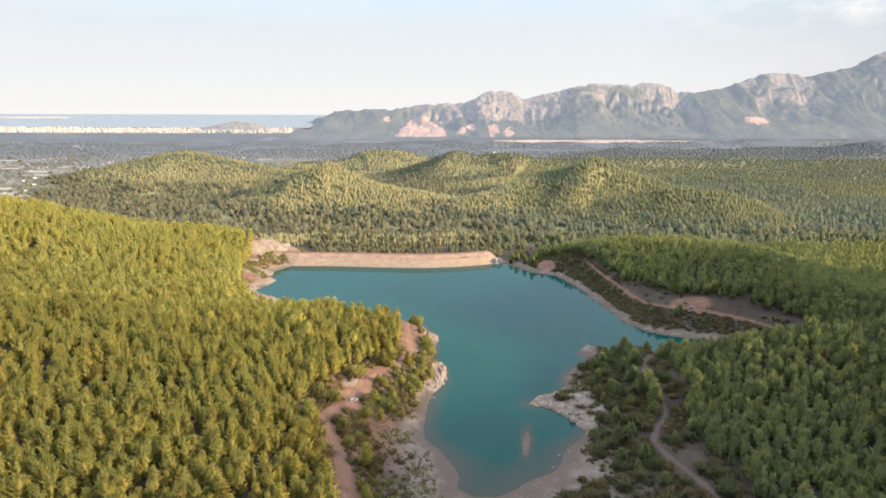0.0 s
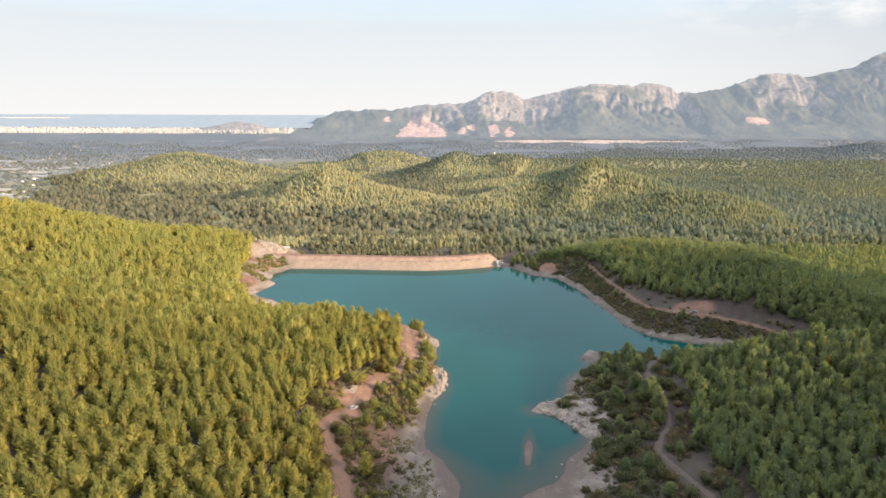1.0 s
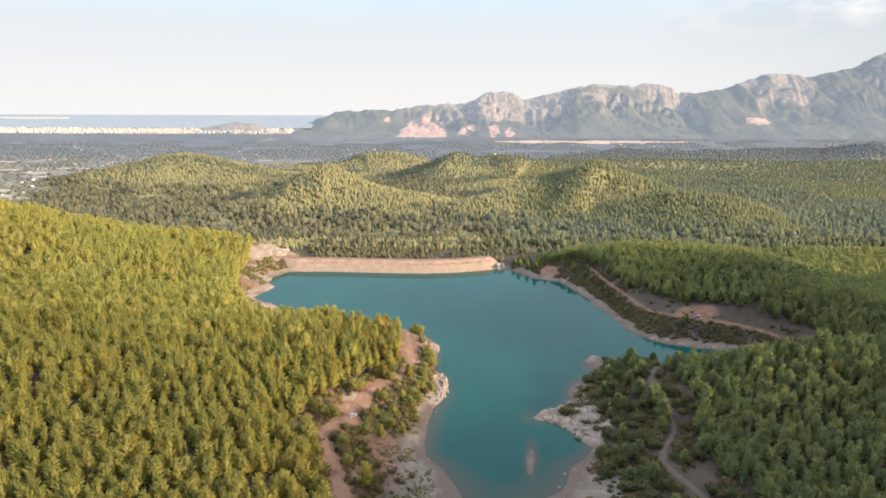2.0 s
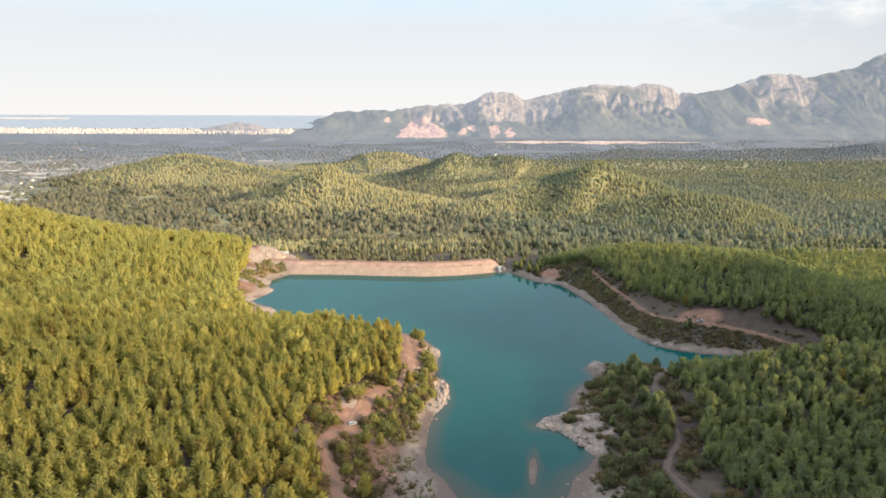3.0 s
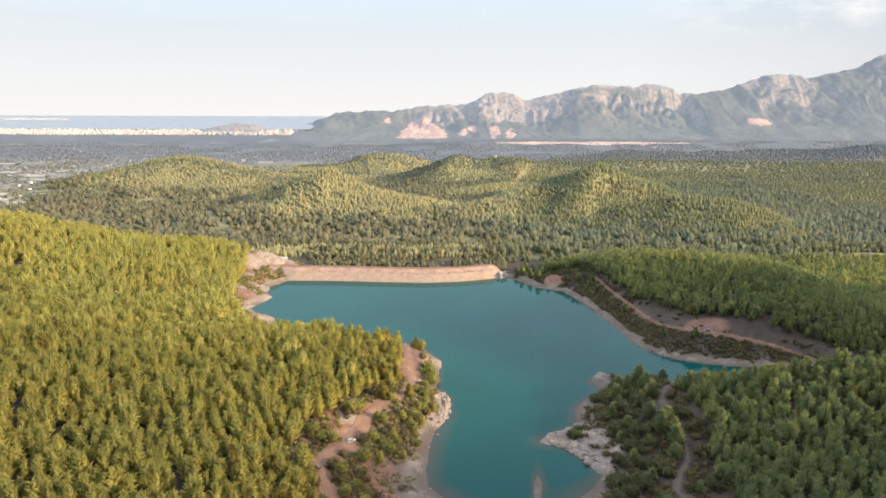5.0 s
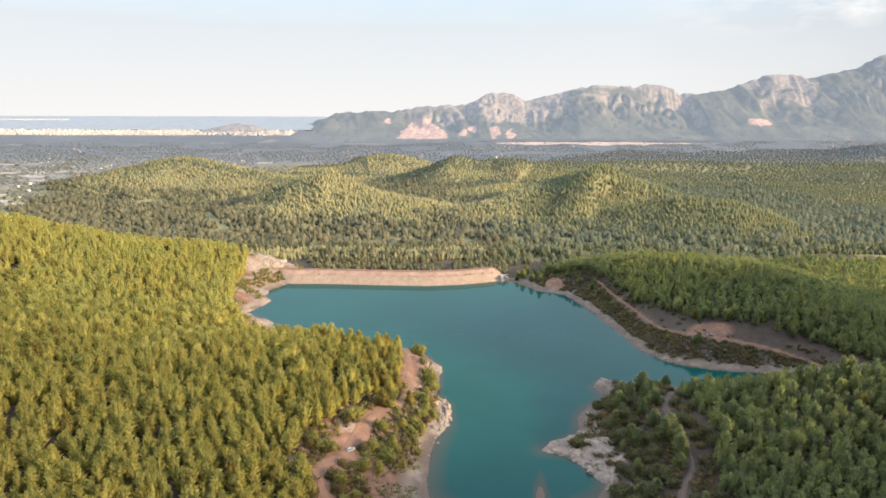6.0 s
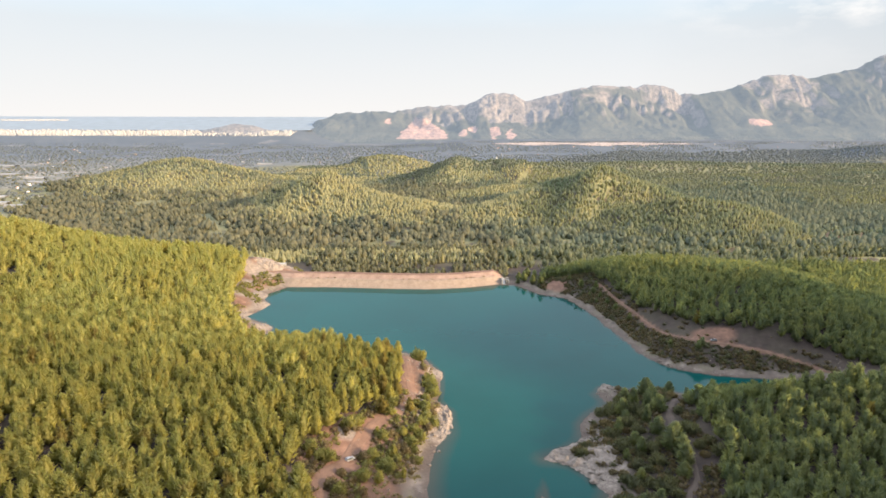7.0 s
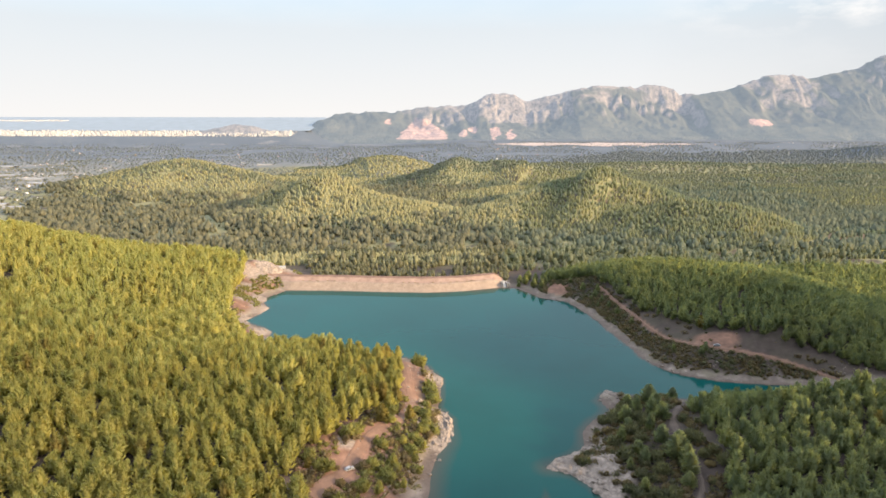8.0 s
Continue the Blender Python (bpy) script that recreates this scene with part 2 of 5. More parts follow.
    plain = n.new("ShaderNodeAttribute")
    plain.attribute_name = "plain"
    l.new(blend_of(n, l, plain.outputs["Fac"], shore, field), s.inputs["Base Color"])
    s.inputs["Roughness"].default_value = 0.95
    s.inputs["Specular IOR Level"].default_value = 0.2
    bump_of(n, l, s, fine, 0.5, 0.15)
    return m


def water_material(name, deep, roughness, wave, shallow=None):
    m, n, l, s = material(name)
    patch = noise_of(n, l, 60, 3)
    tone = ramp_of(n, l, patch, (0.3, *[c * 0.9 for c in deep]), (0.7, *[c * 1.1 for c in deep]))
    if shallow:
        depth = n.new("ShaderNodeAttribute")
        depth.attribute_name = "depth"
        tone = blend_of(n, l, span_of(n, l, depth.outputs["Fac"], 0.0, 1.5), shallow, tone)
    l.new(tone, s.inputs["Base Color"])
    s.inputs["Roughness"].default_value = roughness
    s.inputs["IOR"].default_value = 1.33
    s.inputs["Specular IOR Level"].default_value = 0.11
    bump_of(n, l, s, noise_of(n, l, wave, 4, 0.6), 0.06, 0.05)
    return m


GROUND = ground_material()
WATER = water_material("turquoise_lake_water", (0.002, 0.037, 0.0345), 0.04, 1.6, (0.034, 0.037, 0.029))
SEA = water_material("sea_water", (0.135, 0.158, 0.18), 0.5, 40)


# ---- the lie of the land ----
# the shore of the lake, in stretches, anticlockwise seen from above
SHORE_DAM = [(59, 557), (47, 559), (35, 557), (11, 549), (-17, 545), (-54, 547), (-100, 551), (-134, 551)]
SHORE_WEST = [(-146, 530), (-145, 517), (-137, 500), (-141, 481), (-147, 470), (-131, 458), (-120, 446), (-119, 437), (-124, 428), (-116, 418), (-96, 414), (-60, 412)]
SHORE_SPIT = [(-26, 401), (-12, 388), (-4, 371), (-3, 352), (-5, 334), (1, 321), (0, 309), (-4, 292), (-7, 275), (-8, 257), (-7, 243), (0, 235), (6, 218), (6, 209), (11, 204), (20, 203)]
SHORE_EAST = [(31, 212), (42, 219), (46, 225), (50, 236), (57, 243), (63, 252), (58, 264), (52, 273), (43, 278), (51, 286), (60, 293), (62, 308), (70, 320), (81, 331), (78, 342), (84, 352), (97, 349)]
SHORE_ARM = [(120, 345), (150, 340), (190, 338), (240, 336), (300, 342), (302, 352), (240, 358), (190, 361), (165, 363), (150, 367), (138, 372), (128, 380), (122, 390), (118, 403), (116, 420), (111, 448), (105, 484), (95, 518), (76, 529)]
SHORE = np.array(SHORE_DAM + SHORE_WEST + SHORE_SPIT + SHORE_EAST + SHORE_ARM, float)

# rounded hills: x, y, spread, height
HILLS_WEST = [(-190, 270, 70, 9.6), (-110, 230, 50, 6.2), (-90, 320, 50, 6), (-55, 345, 40, 5.6), (-330, 270, 110, 42.4), (-250, 180, 100, 7.7), (-240, 540, 60, 17.4), (-310, 480, 70, -3.3), (-350, 530, 60, 21.3), (-450, 560, 90, 43), (-190, 590, 50, 9.8), (-166, 574, 13, 5)]
# The tall ones from x 290 on are unseen, added to shade the banks.
HILLS_EAST = [(180, 290, 45, 24), (120, 240, 45, 3.2), (240, 290, 70, 5.5), (345, 285, 55, 72), (400, 215, 60, 62), (385, 80, 80, 84), (290, 40, 62, 79), (440, 330, 60, 78), (515, 372, 58, 62), (240, 300, 36, 14), (200, 440, 45, 17), (230, 490, 50, 15), (150, 545, 45, 15), (262, 408, 42, 3.5), (330, 460, 62, -1.5), (430, 500, 80, 3), (560, 560, 120, 4.3), (250, 600, 60, 6.5)]
HILLS_NORTH = [(0, 640, 90, -1.2), (560, 1180, 120, 9), (900, 1300, 180, 12), (1960, 2880, 150, 46)]
# wooded ridges beyond the dam: the crest's places and heights, and how far the slopes spread
RIDGES = [
    ([(-839, 1300, -30), (-789, 1360, -9), (-748, 1400, 9), (-700, 1430, 20), (-663, 1440, 32), (-631, 1450, 39), (-593, 1450, 43), (-555, 1450, 39), (-489, 1440, 27), (-421, 1420, 12), (-354, 1400, -5), (-299, 1370, -21)], 120),
    ([(-289, 1030, -6), (-268, 1060, 18), (-253, 1080, 26), (-227, 1090, 33), (-198, 1090, 36), (-169, 1085, 30), (-129, 1070, 17), (-80, 1050, 5)], 72),
    ([(-541, 2000, -40), (-405, 2030, -32), (-335, 2040, -25), (-282, 2050, -10), (-256, 2060, 4), (-219, 2060, 11), (-174, 2060, 13), (-120, 2050, 5), (-74, 2030, -13), (-11, 2000, -39)], 110),
    ([(-194, 1500, -34), (-130, 1530, -22), (-91, 1550, -5), (-50, 1560, 10), (-9, 1570, 26), (32, 1570, 30), (87, 1570, 28), (129, 1580, 33), (184, 1570, 32), (224, 1560, 21), (260, 1530, 7), (296, 1500, -10)], 95),
    ([(100, 1000, 6), (149, 1040, 22), (198, 1060, 37), (226, 1060, 43), (254, 1060, 46), (280, 1055, 43), (307, 1050, 36), (332, 1040, 28), (362, 1020, 17), (392, 1000, 4)], 70),
    ([(282, 930, 10), (326, 920, 25), (355, 910, 27), (394, 890, 23), (425, 870, 14), (447, 850, 1), (465, 840, -8), (480, 825, -20)], 52),
    ([(-153, 1180, -18), (-92, 1200, -11), (-7, 1220, -6), (69, 1230, -1), (145, 1230, 4), (208, 1220, 8)], 100),
    ([(32, 1570, 30), (8, 1490, 20), (-30, 1420, 2)], 44),
    ([(254, 1060, 46), (222, 1005, 34), (190, 950, 12)], 34),
    ([(-198, 1090, 36), (-225, 1030, 22), (-250, 980, 2)], 36),
]


def lattice(ix, iy, seed):
    """A repeatable random number from 0 to 1 for each whole-number place."""
    n = (ix.astype(np.int64) * 374761393 + iy.astype(np.int64) * 668265263 + seed * 982451653) & 0xFFFFFFFF
    n = ((n ^ (n >> 13)) * 1274126177) & 0xFFFFFFFF
    return ((n ^ (n >> 16)) & 0xFFFF) / 65535.0


def rough(x, y, size, seed=0, octaves=3):
    """Soft noise from -1 to 1, whose largest lumps are size metres across."""
    x, y = np.broadcast_arrays(np.asarray(x, float), np.asarray(y, float))
    total, gain = np.zeros(x.shape), 0.6
    for k in range(octaves):
        u, v = x / size + 17.3 * k, y / size - 9.1 * k
        iu, iv = np.floor(u), np.floor(v)
        fu, fv = u - iu, v - iv
        fu, fv = fu * fu * (3 - 2 * fu), fv * fv * (3 - 2 * fv)
        a, b = lattice(iu, iv, seed + k), lattice(iu + 1, iv, seed + k)
        c, d = lattice(iu, iv + 1, seed + k), lattice(iu + 1, iv + 1, seed + k)
        total += gain * (2 * ((a * (1 - fu) + b * fu) * (1 - fv) + (c * (1 - fu) + d * fu) * fv) - 1)
        gain, size = gain * 0.5, size * 0.5
    return total


def line_gap(x, y, line, closed=False):
    """The distance from each place to a polyline."""
    line = np.asarray(line, float)
    best = np.full(np.shape(x), 1e9)
    for (ax, ay), (bx, by) in zip(line, np.roll(line, -1, 0)) if closed else zip(line[:-1], line[1:]):
        dx, dy = bx - ax, by - ay
        s = np.clip(((x - ax) * dx + (y - ay) * dy) / (dx * dx + dy * dy), 0, 1)
        best = np.minimum(best, np.hypot(x - ax - s * dx, y - ay - s * dy))
    return best


def inside(x, y, ring):
    """True for the places within a closed ring."""
    ring = np.asarray(ring, float)
    odd = np.zeros(np.shape(x), bool)
    for (ax, ay), (bx, by) in zip(ring, np.roll(ring, -1, 0)):
        if ay != by:
            odd ^= ((ay > y) != (by > y)) & (x < (bx - ax) * (y - ay) / (by - ay) + ax)
    return odd


def shore_gap(x, y):
    """Metres from the shore: above 0 on land, below 0 in the lake."""
    gap = line_gap(x, y, SHORE, True)
    return np.where(inside(x, y, SHORE), -gap, gap) + 0.9 * rough(x, y, 9, 5, 3)


# bare ledges of rock at the water: x, y, spread
LEDGES = [(-3, 308, 8), (-3, 320, 5), (-5, 296, 5), (51, 280, 9), (58, 275, 10), (65, 284, 9), (62, 264, 9), (86, 351, 5), (-7, 366, 5), (-141, 496, 7), (-127, 446, 6), (-43, 281, 4), (-160, 580, 9), (-150, 588, 8), (-156, 560, 6), (-150, 520, 6), (-146, 470, 6), (-167, 562, 8), (-168, 534, 8), (-160, 508, 7), (-166, 590, 9), (-140, 588, 6), (-372, 549, 9)]


def ledges(x, y):
    r = np.zeros(np.shape(x))
    for cx, cy, spread in LEDGES:
        r = np.maximum(r, np.exp(-((x - cx) ** 2 + (y - cy) ** 2) / (2 * spread * spread)))
    return np.clip((r + 0.35 * rough(x, y, 6, 13, 2) - 0.3) / 0.3, 0, 1)


def ridges(x, y, base):
    """How far the wooded ridges rise over the base, and how near each place is to a crest, from 0 to 1."""
    rise, crest = np.zeros(x.shape), np.zeros(x.shape)
    far = (y > 640) & (y < 2700) & (x > -1500) & (x < 900)
    px, py, pb = x[far], y[far], base[far]
    total, best = np.zeros(px.shape), np.zeros(px.shape)
    for line, spread in RIDGES:
        p = np.array(line, float)
        gap, top = np.full(px.shape, 1e9), np.zeros(px.shape)
        for (ax, ay, az), (bx, by, bz) in zip(p[:-1], p[1:]):
            dx, dy = bx - ax, by - ay
            k = np.clip(((px - ax) * dx + (py - ay) * dy) / (dx * dx + dy * dy), 0, 1)
            d = np.hypot(px - ax - k * dx, py - ay - k * dy)
            top = np.where(d < gap, az + k * (bz - az), top)
            gap = np.minimum(gap, d)
        shape = np.exp(-((gap / spread) ** 2) / 2)
        total += (np.maximum(top - pb, 0) * shape) ** 4
        best = np.maximum(best, shape)
    rise[far], crest[far] = total**0.25, best
    return rise, crest


def land(x, y):
    """The height of the ground."""
    x, y = np.broadcast_arrays(np.asarray(x, float), np.asarray(y, float))
    z = 2 - 18 / (1 + np.exp(-np.clip((y - 620) / 25, -40, 40))) - 10 / (1 + np.exp(-np.clip((y - 1100) / 200, -40, 40)))
    z = z - np.clip((y - 1500) / 1800, 0, 1) * 18
    for hx, hy, spread, high in HILLS_WEST + HILLS_EAST + HILLS_NORTH:
        z = z + high * np.exp(-((x - hx) ** 2 + (y - hy) ** 2) / (2 * spread * spread))
    rise, crest = ridges(x, y, z)
    wide = np.clip((y - 700) / 600, 0, 1) * np.clip((3300 - y) / 800, 0, 1)
    z = z + rough(x, y, 60, 1, 3) * 2.0 * np.clip((y + 200) / 300, 0.3, 1) + wide * (1 - crest) * (rough(x, y, 420, 2, 3) * 8 - 2)
    z = z + rise * (1 + 0.5 * crest * (1 - crest) * 4 * rough(x, y, 110, 3, 2))
    z = z + np.clip((y - 3700) / 1200, 0, 1) ** 1.03 * 141 * np.clip((-650 - x) / 300, 0, 1)
    z = z + 27 * np.clip((y - 2950) / 700, 0, 1) ** 1.4 * np.clip((x + 350) / 500, 0, 1)
    # low ridges one behind the other on the plain's east side
    z = z + 15 * rough(x * 0.45 - 0.3 * y, y, 190, 19, 2) * np.clip((y - 1350) / 200, 0, 1) * np.clip((2900 - y) / 300, 0, 1) * np.clip((x - 250) / 200, 0, 1)
    # high ground that closes the place behind
    z = z + np.clip((-60 - y) / 500, 0, 1) * 40
    near = (x > -420) & (x < 620) & (y > 40) & (y < 700)
    gap = np.full(x.shape, 400.0)
    gap[near] = shore_gap(x[near], y[near])
    steep = 0.34 + 0.14 * rough(x, y, 40, 7, 2)
    steep = steep + 0.22 * np.exp(-((x - 150) ** 2 + (y - 430) ** 2) / (2 * 60**2))
    # rock steps on the points
    for cx, cy, spread in ((-4, 309, 20), (-8, 372, 14), (92, 352, 8)):
        steep = steep + 0.75 * np.exp(-((x - cx) ** 2 + (y - cy) ** 2) / (2 * spread * spread))
    bank = np.where(gap > 0, 0.16 * np.minimum(gap, 7) + steep * np.maximum(gap - 5, 0) + 0.012 * np.maximum(gap - 25, 0) ** 2, np.maximum((0.17 + 0.16 * np.clip((x - 40) / 10, 0, 1) * np.clip((y - 246) / 10, 0, 1) + 0.5 * np.clip((x - 70) / 20, 0, 1) * np.clip((y - 340) / 20, 0, 1) + 0.35 * np.clip((y - 300) / 40, 0, 1) * (x < 20)) * gap, -5))
    flat = np.clip((248 - y) / 25, 0, 1) * np.clip((90 - np.abs(x - 15)) / 30, 0, 1)
    bank = np.where(gap > 0, bank * (1 - 0.62 * flat), bank * (1 - 0.6 * flat))
    z = np.where(near & (y < 590) & (gap > 0), np.maximum(z, 1.2 + 0.03 * gap), z)
    soft = 1.5
    low = -soft * np.logaddexp(-np.clip(z, -60, 200) / soft, -np.clip(bank, -60, 200) / soft)
    z = np.where(near & (gap < 130), np.where(gap > 0, np.maximum(low, 0.05 * np.minimum(gap, 8)), bank), z)
    z = z + ledges(x, y) * np.where(gap > -1, 1, 0) * (0.45 + 1.9 * np.abs(rough(x, y, 6, 15, 3)))
    # a sand bar that breaks the surface of the south arm
    return np.maximum(z, 0.3 - (((x - 35 - 0.16 * (y - 241)) / 2.1) ** 2 + ((y - 241) / 12) ** 2) * 0.45 + 0.15 * rough(x, y, 3, 9, 2))


# ---- building helpers ----
def mesh_of(name, verts, faces, mats, smooth=True, normals=None):
    """A mesh from arrays of places and of triangles or quads."""
    faces = np.asarray(faces, np.int32)
    me = bpy.data.meshes.new(name)
    me.vertices.add(len(verts))
    me.vertices.foreach_set("co", np.asarray(verts, np.float32).ravel())
    k = faces.shape[1]
    me.loops.add(faces.size)
    me.loops.foreach_set("vertex_index", faces.ravel())
    me.polygons.add(len(faces))
    me.polygons.foreach_set("loop_start", np.arange(0, faces.size, k, dtype=np.int32))
    if smooth:
        me.polygons.foreach_set("use_smooth", np.ones(len(faces), bool))
    me.update(calc_edges=True)
    for m in mats if isinstance(mats, (list, tuple)) else [mats]:
        me.materials.append(m)
    if normals is not None:
        me.normals_split_custom_set_from_vertices(np.asarray(normals, np.float32).tolist())
    return me


def grid_faces(rows, cols):
    a = (np.arange(rows - 1)[:, None] * cols + np.arange(cols - 1)[None, :]).ravel()
    return np.stack([a, a + 1, a + cols + 1, a + cols], 1)


def attribute(me, name, values):
    me.attributes.new(name, "FLOAT", "POINT").data.foreach_set("value", np.asarray(values, np.float32))


def part(name, bm, mat, parent, label=""):
    """Links a bmesh, or a mesh, as one mesh object under a thing or a part."""
    me = bm
    if isinstance(bm, bmesh.types.BMesh):
        me = bpy.data.meshes.new(name)
        bm.to_mesh(me)
        bm.free()
        me.materials.append(mat)
    ob = new(name, me)
    ob.parent = parent
    if label:
        tagged(ob, label)
    return ob


def thing(name, label, category, group="", kind="", at=None, data=None):
    ob = new(name, data)
    if at is not None:
        ob.matrix_basis = at
    return tagged(ob, label, category, group, kind)


# ---- tracks and bare places ----
TRACK_WEST = [(-25, 386), (-23, 366), (-21, 350), (-19, 336), (-17, 324), (-20, 310), (-27, 298), (-34, 288), (-38, 276), (-41, 260), (-49, 246), (-46, 236), (-41, 224), (-36, 208), (-31, 192), (-26, 170)]
TRACK_EAST = [(128, 337), (117, 324), (106, 309), (101, 298), (99, 280), (98, 263), (95, 249), (89, 241), (85, 233), (86, 226), (88, 218), (92, 207), (99, 186), (104, 160)]
TRACK_NORTH = [(123, 526), (125, 506), (127, 484), (129, 466), (132, 445), (134, 431), (137, 416), (142, 407), (148, 400), (155, 394), (161, 391), (168, 388), (176, 385), (184, 383), (193, 380), (199, 377), (205, 373), (216, 367), (232, 362)]
# pale open flat of sand and dry grass on the spit's south side
BEACH_WEST = [(-30, 254), (-20, 258), (-10, 268), (-4, 250), (0, 215), (2, 180), (-16, 180), (-26, 226)]
# open ground between the tracks and the water
OPEN_WEST = [(-9, 392), (-27, 384), (-26, 362), (-25, 342), (-27, 322), (-37, 303), (-50, 280), (-63, 266), (-58, 251), (-52, 236), (-42, 212), (-36, 194), (-30, 160), (40, 150), (40, 200), (10, 260), (10, 330)]
OPEN_EAST = [(128, 352), (112, 318), (112, 296), (112, 264), (104, 250), (100, 234), (101, 221), (107, 208), (112, 180), (115, 150), (20, 150), (20, 215), (40, 250), (40, 300), (75, 345), (100, 365)]
OPEN_NORTH = [(60, 568), (92, 564), (122, 548), (128, 515), (136, 456), (148, 432), (160, 412), (183, 400), (201, 391), (214, 385), (224, 380), (234, 373), (300, 362), (300, 340), (130, 360), (100, 420), (90, 520), (60, 545)]
OPEN_ABUTMENT = [(-124, 546), (-126, 584), (-148, 600), (-172, 592), (-172, 552), (-168, 512), (-158, 482), (-152, 458), (-134, 430), (-110, 420), (-110, 440), (-135, 475), (-138, 520)]


def red_clearing(x, y):
    """A bare patch of red earth among the woods east of the ridges."""
    return ((x - 550) / 62) ** 2 + ((y - 890) / 42) ** 2 + 0.8 * rough(x, y, 30, 31, 2) < 1


def open_ground(x, y):
    return inside(x, y, OPEN_WEST) | inside(x, y, OPEN_EAST) | inside(x, y, OPEN_NORTH) | inside(x, y, OPEN_ABUTMENT)


def build_ground():
    """One sheet of land from behind the camera to the horizon, fine near the lake and wide far off."""
    ys = [-900, -700, -500, -350, -250, -180, -120, -70, -30, 10, 40, 70, 100, 120, 140]
    while ys[-1] < 4900:
        y = ys[-1]
        ys.append(y + (2.2 if y < 420 else 3.0 if y < 620 else 3.0 + (y - 620) * 0.03))
    ys = np.array(ys)
    u = np.linspace(-1, 1, 340)
    u = np.sign(u) * np.abs(u) ** 1.12
    u = np.r_[-1.8, -1.5, -1.25, -1.1, u, 1.06, 1.12, 1.18, 1.25, 1.32, 1.4, 1.5, 1.6, 1.75, 1.9, 2.1]
    wide = np.maximum(0.86 * ys + 40, 300)
    wide = np.where(ys < 120, 300 + (120 - ys) * 1.2, wide)
    y = np.repeat(ys[:, None], len(u), 1)
    x = u[None, :] * wide[:, None]
    z = land(x, y)
    x, y, z = x.ravel(), y.ravel(), z.ravel()
    me = mesh_of("ground", np.stack([x, y, z], 1), grid_faces(len(ys), len(u)), GROUND)
    near = (x > -420) & (x < 620) & (y > 40) & (y < 700)
    gap = np.full(x.shape, 400.0)
    gap[near] = shore_gap(x[near], y[near])
    attribute(me, "strand", np.clip((np.where((x > 40) & (y > 245), 15, 34) - gap) / np.where((x > 40) & (y > 245), 6, 14), 0, 1))
    clear = open_ground(x, y) * (np.where(x < 40, 0.52, 0.0) + np.where(x < 40, 0.75, 0.3) * rough(x, y, 14, 21, 3))
    for t in (TRACK_WEST, TRACK_EAST, TRACK_NORTH):
        clear = np.maximum(clear, np.clip(1.15 - line_gap(x, y, t) / (6.5 if t is TRACK_WEST else 2.4 if t is TRACK_NORTH else 4), 0, 1) * (0.35 if t is TRACK_EAST else 1))
    clear = np.maximum(clear, inside(x, y, OPEN_ABUTMENT) * 0.7)
    for cx, cy, spread in ((-47, 275, 6), (-41, 287, 6), (-55, 265, 5), (-41, 230, 7), (-42, 250, 4), (88, 535, 9), (98, 556, 7), (169, 398, 5), (157, 402, 4)):
        clear = clear + 1.2 * np.exp(-((x - cx) ** 2 + (y - cy) ** 2) / (2 * spread * spread))
    clear = np.maximum(clear, red_clearing(x, y) * 0.6)
    attribute(me, "bare", np.clip(clear, 0, 1))
    attribute(me, "under", np.clip((y - 620) / 60, 0, 0.85))
    attribute(me, "stony", ledges(x, y))
    # near western fields keep a warm tone; the blue for haze takes over beyond
    attribute(me, "near_fields", np.clip((2700 - y) / 800, 0, 1) * np.clip((-300 - x) / 200, 0, 1))
    wooded = np.clip(1.4 - 4 * ridges(x, y, z)[1], 0, 1)
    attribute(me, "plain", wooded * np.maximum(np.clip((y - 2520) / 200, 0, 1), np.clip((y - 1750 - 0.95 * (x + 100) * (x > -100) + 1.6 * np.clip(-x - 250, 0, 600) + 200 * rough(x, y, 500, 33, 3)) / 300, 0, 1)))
    return tagged(new("ground", me), "red earth and needle litter, bleached along the shore, fields beyond", "ground", kind="structure")


build_ground()

gx, gy = np.meshgrid(np.arange(-190, 334, 4.0), np.arange(150, 580, 4.0))
me = mesh_of("lake_water", np.stack([gx.ravel(), gy.ravel(), 0 * gx.ravel()], 1), grid_faces(*gx.shape), WATER)
attribute(me, "depth", np.clip(-land(gx, gy).ravel(), 0, 9))
tagged(new("lake_water", me), "still turquoise reservoir water, brownish in the shallows", "water", kind="structure")

bm = bmesh.new()
sea_rows = [(-4300, 4330), (-900, 4330), (-900, 4985), (-4300, 4985)]
bm.faces.new([bm.verts.new((sx, sy, 29.8 + (sy - 4330) * 0.127)) for sx, sy in sea_rows])
me = bpy.data.meshes.new("sea_water")
bm.to_mesh(me)
bm.free()
me.materials.append(SEA)
tagged(new("sea_water", me), "pale hazy sea along the horizon", "water", kind="structure")


# ---- the mountains beyond the plain ----
CREST_WEST = [(-1300, -60), (-1102, -24), (-1039, 0), (-914, 80), (-790, 136), (-586, 153), (-384, 149), (-221, 177), (21, 194), (162, 198), (243, 249), (363, 289), (484, 270), (566, 231), (807, 278)]
CREST_EAST = [(1026, 326), (1207, 323), (1368, 331), (1487, 347), (1611, 312), (1662, 273), (1835, 277), (2032, 325), (2245, 399), (2444, 411), (2568, 381), (2744, 420), (2898, 459), (3028, 528), (3198, 590), (3625, 644), (4300, 650)]


